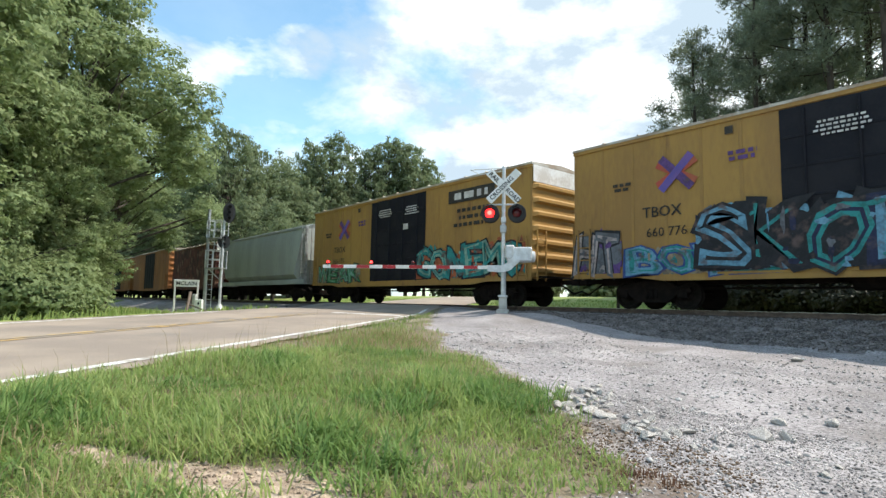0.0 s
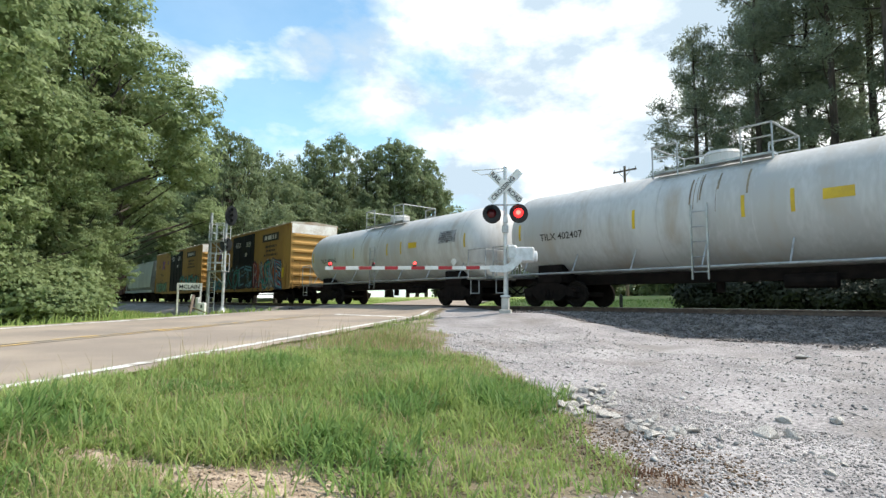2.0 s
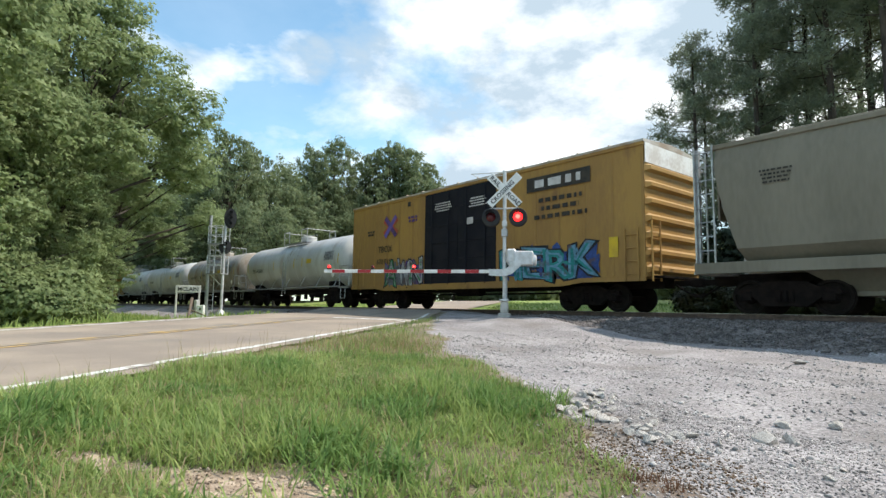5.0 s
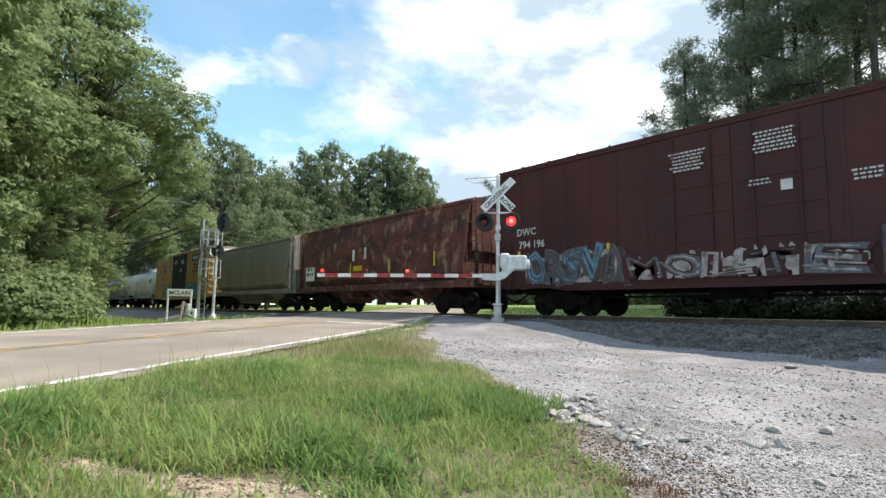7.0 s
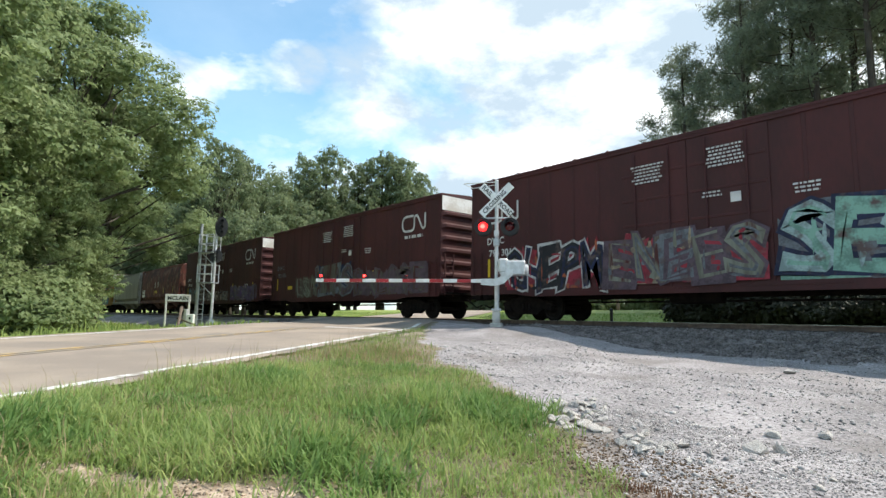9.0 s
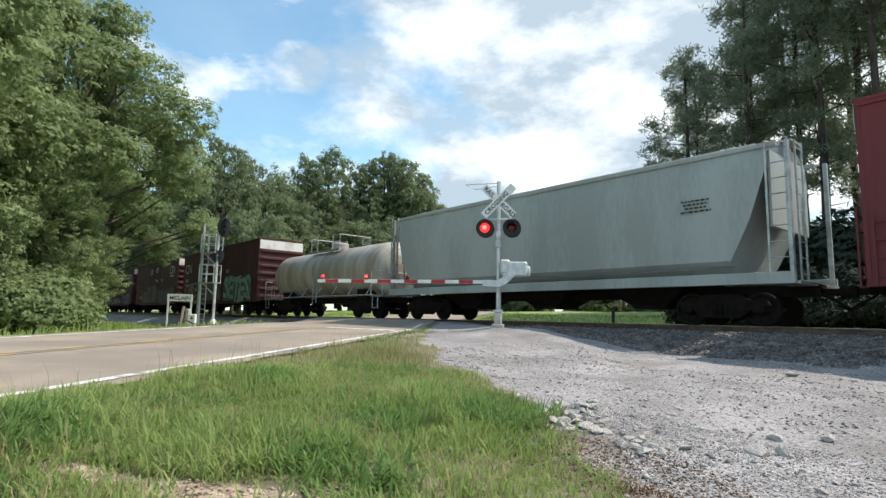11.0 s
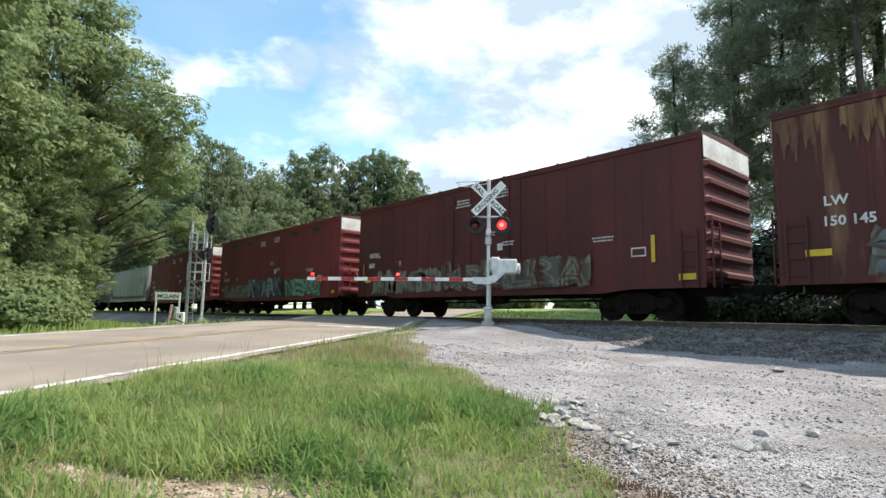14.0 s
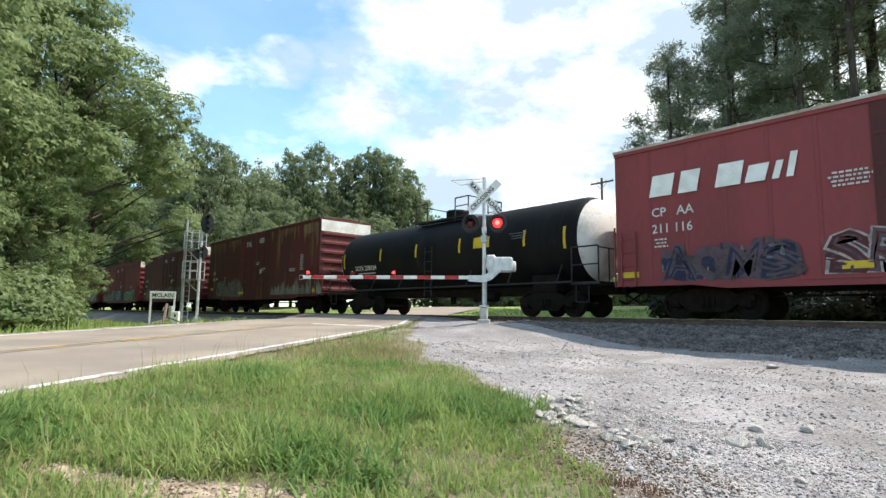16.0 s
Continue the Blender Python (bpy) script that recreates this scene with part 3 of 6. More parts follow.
for i, (x, y, s) in enumerate(spots):
    ob = tagged(new("rock", rock_meshes[i % 5]), "pale broken limestone rock lying on the gravel", "rock", "rocks on the gravel")
    ob.matrix_basis = pose(x, y, float(ground_z(np.array(x), np.array(y))) + s * 0.3, rr.uniform(-15, 15), rr.uniform(-15, 15), rr.uniform(0, 360)) @ Matrix.Diagonal((s * 0.82, s * 0.82, s * 0.82, 1))


# grass: tapered blades
def blades(name, n, xr, yr, keep, height, width, material, label, seed, lean=0.5):
    r = np.random.RandomState(seed)
    x, y = r.uniform(*xr, n), r.uniform(*yr, n)
    clump = 0.5 + 0.5 * np.sin(x * 2.3 + 1.7 * np.sin(y * 1.9)) * np.sin(y * 2.9 + 1.1 * np.sin(x * 2.1))
    fine = 0.5 + 0.5 * np.sin(x * 7.3 + 2 * np.sin(y * 5.9)) * np.sin(y * 8.1)
    ok = keep(x, y) & (r.rand(n) < 0.35 + 0.65 * (0.6 * clump + 0.4 * fine))
    x, y, clump = x[ok], y[ok], clump[ok]
    n = len(x)
    h = r.uniform(height[0], height[1], n) * (0.55 + 0.75 * clump) * (0.7 + 0.6 * r.rand(n))
    a, ld = r.uniform(0, 6.28, n), r.uniform(0, 6.28, n)
    ln = h * lean * r.rand(n)
    w = width * r.uniform(0.6, 1.3, n)
    z = ground_z(x, y) - 0.01
    wx, wy = np.cos(a) * w / 2, np.sin(a) * w / 2
    dx, dy = np.cos(ld) * ln, np.sin(ld) * ln
    P = [np.stack([x - wx, y - wy, z], -1), np.stack([x + wx, y + wy, z], -1), np.stack([x + wx * 0.8 + dx * 0.3, y + wy * 0.8 + dy * 0.3, z + h * 0.55], -1), np.stack([x - wx * 0.8 + dx * 0.3, y - wy * 0.8 + dy * 0.3, z + h * 0.55], -1), np.stack([x + dx, y + dy, z + h * (1 - 0.38 * ln / h)], -1)]
    v = np.stack(P, 1).reshape(-1, 3)
    o = (np.arange(n) * 5)[:, None]
    f = np.concatenate([o + np.array([[0, 1, 2]]), o + np.array([[0, 2, 3]]), o + np.array([[3, 2, 4]])], 1).reshape(-1, 3)
    return tagged(new(name, raw_mesh(name, v, f, material)), label, "grass", kind="stuff")


def tufts(name, n, per, xr, yr, keep, length, width, material, label, seed, spread=0.05, droop=0.45):
    """Grass in tufts: arched tapering blades that fan out from common roots."""
    r = np.random.RandomState(seed)
    x, y = r.uniform(*xr, n), r.uniform(*yr, n)
    ok = keep(x, y)
    x, y = x[ok], y[ok]
    tall = np.repeat((0.55 + 0.45 * np.sin(x * 1.9 + 1.3 * np.sin(y * 1.6)) * np.sin(y * 2.2 + x * 0.5)) * r.uniform(0.6, 1.25, len(x)) + 0.25, per)
    n = len(x) * per
    x, y = np.repeat(x, per) + r.normal(size=n) * spread, np.repeat(y, per) + r.normal(size=n) * spread
    z = ground_z(x, y) - 0.01
    L = r.uniform(*length, n) * tall
    a, up = r.uniform(0, 6.28, n), np.radians(r.uniform(48, 88, n))
    bow = droop * r.uniform(0.2, 1.3, n)
    w = width * r.uniform(0.6, 1.3, n) / 2
    dx, dy = np.cos(a), np.sin(a)
    P = []
    for f, k in ((0, 0.8), (0.38, 1.0), (0.72, 0.75), (1.0, 0)):
        go, high = L * (f * np.cos(up) + bow * f * f * 0.7), L * (f * np.sin(up) - bow * f * f * 0.75)
        px, py, pz = x + dx * go, y + dy * go, z + high
        for s in ((-1, 1) if k else (0,)):
            P.append(np.stack([px - dy * w * k * s, py + dx * w * k * s, pz], -1))
    v = np.stack(P, 1).reshape(-1, 3)
    o = (np.arange(n) * 7)[:, None]
    f = np.concatenate([o + np.array([t]) for t in ((0, 1, 3), (0, 3, 2), (2, 3, 5), (2, 5, 4), (4, 5, 6))], 1).reshape(-1, 3)
    return tagged(new(name, raw_mesh(name, v, f, material)), label, "grass", kind="stuff")


def off_road(x, y):
    return (x - EDGE[0]) * ACROSS[0] + (y - EDGE[1]) * ACROSS[1]


def thin(x, y):
    """Grass thins out towards the gravel and in a few worn patches."""
    gap = np.interp(y, BOUND_Y, BOUND_X) - x
    h = np.sin(x * 12.9898 + y * 78.233) * 43758.5453
    h = h - np.floor(h)
    worn = 0.5 + 0.5 * np.sin(x * 1.3 + 2.1) * np.sin(y * 1.7 + x * 0.6)
    return h < np.clip(0.25 + gap * 0.55, 0, 1) * (0.45 + 0.55 * worn)


near = lambda x, y: thin(x, y) & ((zone(x, y) == 0) | ((zone(x, y) == 3) & (np.sin(x * 31) * np.sin(y * 37) > 0.8))) & (off_road(x, y) > 0.3) & (x * x + y * y > 2.6)
blades("grass", 380000, (-9.5, -0.8), (-1.2, 9), lambda x, y: near(x, y) & (x * x + y * y < 60) & (y > -0.16 * x - 1.0), (0.04, 0.12), 0.009, M["grass"], "lush green roadside grass", 11, 1.5)
clumps = lambda x, y: np.sin(x * 2.9 + 1.3 * np.sin(y * 2.3)) * np.sin(y * 3.4 + 1.2 * np.sin(x * 2.6)) > 0.12
here = lambda x, y: near(x, y) & (x * x + y * y < 55) & (y > -0.16 * x - 1.0)
tufts("grass_tufts", 15000, 14, (-8.5, -0.8), (-0.9, 8), lambda x, y: here(x, y) & ~clumps(x, y), (0.11, 0.25), 0.009, M["grass"], "shaggy yellow-green grass tufts", 22, 0.045)
tufts("weeds", 11000, 16, (-8, -0.8), (-0.8, 7), lambda x, y: here(x, y) & clumps(x, y), (0.13, 0.27), 0.012, M["weed"], "deep green broad-bladed weeds in clumps among the grass", 21, 0.06, 0.6)
tufts("dead_stems", 700, 5, (-8, -0.8), (-0.8, 7), here, (0.16, 0.34), 0.005, M["dry_grass"], "straw-coloured dead stems leaning in the grass", 23, 0.05, 0.3)
blades("verge_grass", 40000, (-15, -4), (3, 12), lambda x, y: near(x, y) & (x * x + y * y >= 50), (0.07, 0.16), 0.012, M["grass"], "green grass along the road edge", 12, 0.6)
blades("dry_grass", 85000, (-9.5, -1.2), (-1.2, 7), lambda x, y: near(x, y), (0.05, 0.16), 0.006, M["dry_grass"], "straw-coloured dry grass among the green", 13, 1.2)
blades("gravel_edge_grass", 6000, (-6, -1.5), (2.0, 6.5), lambda x, y: (zone(x, y) == 1) & (x < np.interp(y, BOUND_Y, BOUND_X) + 0.55), (0.03, 0.09), 0.007, M["grass"], "sparse grass creeping into the gravel", 14, 0.8)
tufts("dead_weed", 60, 12, (-1.95, -1.25), (2.4, 3.2), lambda x, y: (x + 1.62) ** 2 + (y - 2.72) ** 2 < 0.035, (0.07, 0.16), 0.006, M["dead_weed"], "dead red-brown weed standing in the gravel", 15, 0.03, 0.2)
blades("grass_stems", 1500, (-9, -3), (-0.5, 5.5), lambda x, y: near(x, y) & (off_road(x, y) < 1.6), (0.26, 0.46), 0.004, M["dry_grass"], "tall thin grass stems with seed heads", 16, 0.6)
blades("far_verge_grass", 26000, (-60, -16), (-14, 11), lambda x, y: (off_road(x, y) < -7.2) & (zone(x, y) == 4), (0.15, 0.32), 0.04, M["grass"], "rough grass on the far road verge", 17, 0.7)
blades("lawn_grass", 30000, (-60, 5), (18.5, 34), lambda x, y: (np.abs(off_road(x, y) + 3.3) > 4.5), (0.08, 0.2), 0.05, M["grass"], "bright grass beyond the track", 18, 0.7)

# ---- trees


def crown(name, lobes, per_clump, clump_r, leaf, material, seed, count, squash=0.8, ragged=0.35, slim=0.6, tuft=False):
    """Leaf clumps over the outer part of the lobes (centre, radius): leaves that face outwards and up, or tufts of needles."""
    r = np.random.RandomState(seed)

    def unit(v):
        return v / np.linalg.norm(v, axis=1)[:, None]
    vol = np.array([l[3] ** 2 for l in lobes])
    pick = r.choice(len(lobes), count, p=vol / vol.sum())
    L = np.array(lobes)[pick]
    d = unit(r.normal(size=(count, 3)))
    rad = L[:, 3] * (1 - ragged * r.rand(count) ** 1.3 + 0.12 * r.normal(size=count))
    c = L[:, :3] + d * rad[:, None] * np.array((1, 1, squash))
    n = count * per_clump
    cr = np.repeat(clump_r * r.uniform(0.55, 1.45, count), per_clump)
    out = np.repeat(d, per_clump, 0)
    e = unit(r.normal(size=(n, 3)))
    s = leaf * r.uniform(0.55, 1.3, n)
    if tuft:
        e = unit(e + np.array((0, 0, 0.35)))
        side = unit(np.cross(e, r.normal(size=(n, 3)))) * (s * slim)[:, None]
        p = np.repeat(c, per_clump, 0) + r.normal(size=(n, 3)) * (cr * 0.35)[:, None]
        v = np.stack([p + side * 0.5, p - side * 0.5 + e * (s * 0.3)[:, None], p + e * s[:, None] + side * 0.4], 1)
        return raw_mesh(name, v.reshape(-1, 3), np.arange(n * 3).reshape(-1, 3), material)
    e[:, 2] = np.where(r.rand(n) < 0.7, np.abs(e[:, 2]), e[:, 2])
    p = np.repeat(c, per_clump, 0) + e * (cr * r.rand(n) ** 0.45)[:, None] * np.array((1, 1, 0.6))
    face = unit(e * 0.8 + out * 0.6 + np.array((0, 0, 0.45)) + r.normal(size=(n, 3)) * 0.5)
    a = unit(np.cross(face, r.normal(size=(n, 3))))
    b = np.cross(face, a) * (s * slim)[:, None]
    a = a * s[:, None]
    v = np.stack([p - a * 0.8 - b, p + a * 1.1, p - a * 0.3 + b * 1.2], 1).reshape(-1, 3)
    return raw_mesh(name, v, np.arange(n * 3).reshape(-1, 3), material)


def trunk_mesh(height, r0, limbs, seed, bend=0.3):
    r = random.Random(seed)
    bm = bmesh.new()

    def limb(p, q, a, b, n=8, k=5):
        p, q = Vector(p), Vector(q)
        off = Vector((r.uniform(-1, 1), r.uniform(-1, 1), 0)) * bend
        pts = [p.lerp(q, i / k) + off * math.sin(math.pi * i / k) for i in range(k + 1)]
        for i in range(k):
            ra, rb = a + (b - a) * i / k, a + (b - a) * (i + 1) / k
            tube(bm, pts[i], pts[i + 1], ra, n, rb, caps=False)
    limb((0, 0, -0.3), (0, 0, height), r0, r0 * 0.25)
    for base, tip, rad in limbs:
        limb(base, tip, rad, rad * 0.25, 6, 4)
    return finish(bm, "trunk", M["bark"])


def oak_kind(seed, h, leaf_n, leaf, clump_r, material, low=0.22, per=40, lobe_r=(0.09, 0.17), n_lobes=17, core=True, wide=0.30):
    r = random.Random(seed)
    lobes, limbs = [], []
    for i in range(n_lobes):
        a = i * 2.4 + r.uniform(-0.4, 0.4)
        z = h * (low + (0.95 - low) * (i + r.random()) / n_lobes)
        w = math.sin(min(1, (z / h)) * math.pi * 0.82 + 0.35) * h * wide * r.uniform(0.75, 1.2)
        x, y = math.cos(a) * w, math.sin(a) * w
        rad = h * r.uniform(*lobe_r)
        lobes.append((x, y, z, rad))
        limbs.append(((0, 0, z * 0.62), (x, y, z), h * 0.006))
        limbs.append(((x * 0.55, y * 0.55, z * 0.82), (x + r.uniform(-1, 1) * rad, y + r.uniform(-1, 1) * rad, z + 0.3 * rad), h * 0.003))
    lobes.append((0, 0, h * 0.9, h * lobe_r[1] * 0.95))
    if core:
        lobes.append((0, 0, h * 0.62, h * 0.26))
    return trunk_mesh(h * 0.85, h * 0.022, limbs, seed, 0.5), crown("crown", lobes, per, clump_r, leaf, material, seed, leaf_n // per, ragged=0.55)


def pine_kind(seed, h, leaf_n, bare):
    r = random.Random(seed)
    lobes, limbs = [], []
    for i in range(34):
        f = bare + (1 - bare) * (i / 33) ** 0.9
        a = i * 2.4 + r.uniform(-0.5, 0.5)
        w = h * (0.025 + 0.115 * math.sin(math.pi * min(1, (f - bare) / (1 - bare) * 0.8 + 0.16))) * r.uniform(0.45, 1.15)
        x, y, z = math.cos(a) * w, math.sin(a) * w, f * h + r.uniform(-0.5, 0.5)
        lobes.append((x, y, z, h * r.uniform(0.03, 0.062)))
        limbs.append(((0, 0, z - w * 0.3), (x, y, z), 0.05))
    for i in range(6):
        z = h * (0.2 + 0.05 * i)
        a = r.uniform(0, 6.28)
        limbs.append(((0, 0, z), (math.cos(a) * 1.3, math.sin(a) * 1.3, z + 0.2), 0.035))
    return trunk_mesh(h * 0.98, h * 0.0115, limbs, seed, 0.25), crown("crown", lobes, 16, 0.5, 0.42, M["pine_leaf"], seed, leaf_n // 16, 0.8, 0.9, 0.2, True)


oaks = [oak_kind(s, 16, 84000, 0.108, 0.5, M["oak_leaf"], 0.12, 34) for s in (21, 22)]
high_oak = oak_kind(23, 16, 56000, 0.108, 0.5, M["oak_leaf"], 0.40, 30, (0.06, 0.12), 24, False, 0.34)
woods = [oak_kind(s, 16, 11000, 0.235, 0.9, M["wood_leaf"], per=20) for s in (31, 32, 33)]
tall_wood = [oak_kind(s, 16, 15000, 0.18, 0.6, M["wood_leaf"], 0.3, 20, (0.055, 0.10), 34, True, 0.27) for s in (34, 35)]
pines = [pine_kind(s, 26, n, b) for s, n, b in ((41, 16000, 0.26), (42, 15000, 0.32), (43, 8000, 0.52), (44, 7000, 0.60))]
BUSH = [(0, 0, 0.7, 0.9), (0.8, 0.3, 0.5, 0.7), (-0.7, -0.2, 0.6, 0.7), (0.1, 0.6, 1.2, 0.6)]
bushes = [crown("foliage", BUSH, 24, 0.3, 0.075, M["oak_leaf"], s, 330) for s in (51, 52)]
# the same bush shape, with leaves coloured dark in place of shade
shade_thicket = crown("foliage", BUSH, 30, 0.42, 0.07, M["shade_leaf"], 54, 260)
far_bush = crown("foliage", BUSH, 12, 0.24, 0.12, M["wood_leaf"], 53, 220)


def plant(name, kind, x, y, scale, turn, label, group, wide=1.0):
    z = float(ground_z(np.array(float(x)), np.array(float(y))))
    ob = thing(name, label, "tree", group, at=pose(x, y, z, 0, 0, turn) @ Matrix.Diagonal((scale * wide, scale * wide, scale, 1)))
    part("trunk", kind[0], None, ob, "grey-brown bark")
    part("crown", kind[1], None, ob, "dense green foliage")


tr = random.Random(8)
for x, y, s, w in ((-27, -5.0, 1.15, 1.0), (-32, -1.6, 1.08, 0.9), (-33, -9, 1.3, 1.1), (-44, -3, 1.25, 1.1), (-50, 4.0, 0.8, 0.85), (-62, 4.5, 0.9, 0.9), (-56, -7, 1.25, 1.1), (-74, 5.5, 0.8, 0.9), (-72, -5, 1.1, 1.2), (-29, 0.8, 0.66, 0.8), (-37.5, 2.4, 0.62, 0.9), (-43, 3.4, 0.66, 0.9), (-33, 3.2, 0.45, 1.0)):
    plant("oak_tree", woods[tr.randrange(3)] if x < -43.5 or y < -8 else oaks[tr.randrange(2)], x, y, s, tr.uniform(0, 360), "tall leafy oak tree beside the road", "trees along the road", w)
for x, y, s, t in ((-41, 6.0, 0.95, 40), (-49, 7.0, 0.78, 200), (-34.5, 2.6, 1.1, 120)):
    plant("oak_tree", high_oak, x, y, s, t, "leafy oak with a high crown reaching towards the track", "trees along the road", 1.05)
for i in range(9):
    plant("tree", woods[tr.randrange(3)], -84 - i * 13 + tr.uniform(-2, 2), 7.5 - (i % 3) * 5 + tr.uniform(-1, 1), tr.uniform(0.7, 0.95), tr.uniform(0, 360), "leafy tree in the woods along the track", "woods along the track", 1.1)


# trees added here so that their shade falls on the cars farthest left
for x, y, s in ((-52, 22.0, 0.6), (-60, 21.6, 0.66), (-68.5, 22.0, 0.64), (-77, 21.7, 0.7), (-87, 22.0, 0.68), (-98, 21.8, 0.72), (-110, 22.0, 0.72)):
    plant("tree", woods[tr.randrange(3)], x, y, s, tr.uniform(0, 360), "leafy tree added close behind the track to shade the cars", "woods along the track", 0.9)


def bearing(px_deg, dist):
    """A place by its bearing, degrees left of the track's normal, and distance."""
    return -math.sin(radians(px_deg)) * dist, math.cos(radians(px_deg)) * dist


for deg, dist, top, w in ((71.8, 72, 21.5, 0.62), (69.6, 78, 21.0, 0.6), (73.6, 80, 18, 1.0), (67.0, 85, 19.5, 0.9), (64.8, 95, 20.5, 0.9), (63.4, 90, 24.5, 0.5), (61.6, 92, 26.8, 0.55), (58.3, 95, 25.5, 0.6), (55.9, 95, 27.6, 0.66), (53.9, 95, 27.0, 0.62), (52.0, 98, 24.3, 0.6), (51.0, 101, 20, 0.7),
                          (76, 90, 17, 1.1), (78, 105, 18, 1.2), (80, 120, 19, 1.2), (66, 105, 19, 1.1), (60, 110, 20, 1.1), (56, 112, 21, 1.1), (70, 100, 19, 1.1), (75, 120, 21, 1.2), (82, 140, 20, 1.3), (62.5, 84, 12, 1.3), (59, 84, 13, 1.3), (55.5, 86, 13, 1.3), (65.5, 80, 12, 1.3), (53, 88, 12, 1.3), (69, 70, 11, 1.3), (73, 66, 10, 1.2)):
    x, y = bearing(deg, dist)
    plant("tree", tall_wood[tr.randrange(2)] if w < 0.7 else woods[tr.randrange(3)], x, y, top / 15.6, tr.uniform(0, 360), "leafy tree in the woods beyond the track", "woods beyond the track", w)
for i in range(22):
    row = i % 3 if i < 15 else i % 2
    x, y = -17.6 + (i // 3) * 3.35 + tr.uniform(-0.9, 0.9) - row * 1.6, 38 + row * 4.5 + tr.uniform(-1.5, 1.5)
    low = 0.68 + 0.32 * min(1, max(0, (x + row * 1.6 + 16.5) / 6))
    plant("pine_tree", pines[tr.randrange(2) + (0 if x < -8 else 2)], x, y, tr.uniform(0.97, 1.13) * low, tr.uniform(0, 360), "tall dark pine tree with a bare lower trunk", "pine stand beyond the track")
for i in range(12):
    x, y = -68 + tr.uniform(-20, 42), 62 + tr.uniform(-4, 22)
    plant("tree", woods[tr.randrange(3)], x, y, tr.uniform(0.4, 0.6), tr.uniform(0, 360), "low distant tree beyond the track", "distant trees", 1.2)
near_bushes = [(-25.5, 1.6, 1.1), (-27, 2.0, 1.4), (-26.3, 0.8, 1.6), (-28, 0.8, 1.9), (-27, -0.6, 1.8), (-26, -2.2, 1.7), (-25, -3.6, 1.5), (-24.5, -5, 1.5), (-31, 2.0, 1.9), (-35, 3.2, 1.5), (-44, 4.6, 1.4), (-54, 5.8, 1.3), (-66, 7.0, 1.3), (-80, 8.2, 1.3), (-90, 9, 1.8), (-105, 9.5, 2)]
# bushes added behind the track, to fill the view under the cars with dark
shade_thickets = [(-10.2 + i * 0.85 + tr.uniform(-0.3, 0.3), 21.2 + 1.1 * (i % 2) + tr.uniform(-0.5, 0.5), tr.uniform(0.9, 1.3)) for i in range(28)]
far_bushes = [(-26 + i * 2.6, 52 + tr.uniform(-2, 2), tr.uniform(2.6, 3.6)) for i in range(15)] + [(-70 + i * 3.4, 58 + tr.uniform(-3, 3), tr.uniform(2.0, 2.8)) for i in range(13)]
# taller dark ones, added to fill the bright gaps between cars
shade_thickets += [(-13 + i * 2.3 + tr.uniform(-0.6, 0.6), 33.5 + tr.uniform(-1, 1), tr.uniform(2.6, 3.3)) for i in range(10)]
for x, y, s in near_bushes + far_bushes + shade_thickets:
    ob = thing("bush", "leafy bush under the trees by road and track, near-black ones coloured as shade", "bush", "bushes under the trees", at=pose(x, y, float(ground_z(np.array(x), np.array(y))) + 0.1, 0, 0, tr.uniform(0, 360)) @ Matrix.Diagonal((s, s, s, 1)))
    part("foliage", far_bush if y > 40 else shade_thicket if y > TY else bushes[tr.randrange(2)], None, ob)
bm = bmesh.new()
for p, q, r in (((-32, 8.9, 0.35), (-29.2, 8.0, -0.6), 0.09), ((-30.9, 8.4, -0.2), (-30.0, 9.2, -0.6), 0.05)):
    tube(bm, p, q, r, 8, r * 0.6)
thing("fallen_log", "bleached fallen tree limb lying in the verge", "log", bm=bm, material=M["wood_pole"])

# utility pole beyond the track
pole = thing("utility_pole", "brown wooden utility pole with a crossarm", "utility pole", at=pose(-28, 45, 0.3))
bm = bmesh.new()
tube(bm, (0, 0, -0.5), (0, 0, 12.6), 0.16, 10, 0.11)
part("pole", bm, M["wood_pole"], pole)
part("crossarm", boxm(-1.2, 1.2, -0.06, 0.06, 12.1, 12.24, 0.01), M["wood_pole"], pole)
for x in (-1.1, -0.45, 0.45, 1.1):
    bm = bmesh.new()
    tube(bm, (x, 0, 12.24), (x, 0, 12.42), 0.05, 8, 0.035)
    part("insulator", bm, M["silver"], pole)
for s in (-1, 1):
    bm = bmesh.new()
    tube(bm, (0, -0.1, 11.5), (s * 0.6, -0.1, 12.1), 0.03, 6)
    part("brace", bm, M["steel_grey"], pole)
bm = bmesh.new()
tube(bm, (0, 0, -0.3), (0, 0, 0.78), 0.07, 10)
bmesh.ops.create_icosphere(bm, subdivisions=1, radius=0.085, matrix=Matrix.Translation((0, 0, 0.78)))
thing("marker_post", "short dark marker post beyond the track", "post", at=pose(-13.7, 21.5, -0.3), bm=bm, material=M["black"])

# ---- crossing gate
FLASH = []      # (lamp, phase): 0 starts lit, 1 starts dark


def lamp_ball(name, r, parent, at, phase):
    """A lamp drum: its glowing half turns to the front, then to the back."""
    bm = bmesh.new()
    bmesh.ops.create_uvsphere(bm, u_segments=20, v_segments=14, radius=r, matrix=Matrix.Rotation(math.pi / 2, 4, "X"))
    for f in bm.faces:
        f.smooth = True
        c = f.calc_center_median()
        f.material_index = 2 if c.y > 0.0 else (1 if (c.x * c.x + c.z * c.z) < (r * 0.42) ** 2 else 0)
    ob = part(name, bm, [M["red_glow"], M["red_core"], M["red_dark"]], parent, "round red warning lamp", at)
    FLASH.append((ob, at, phase))
    return ob


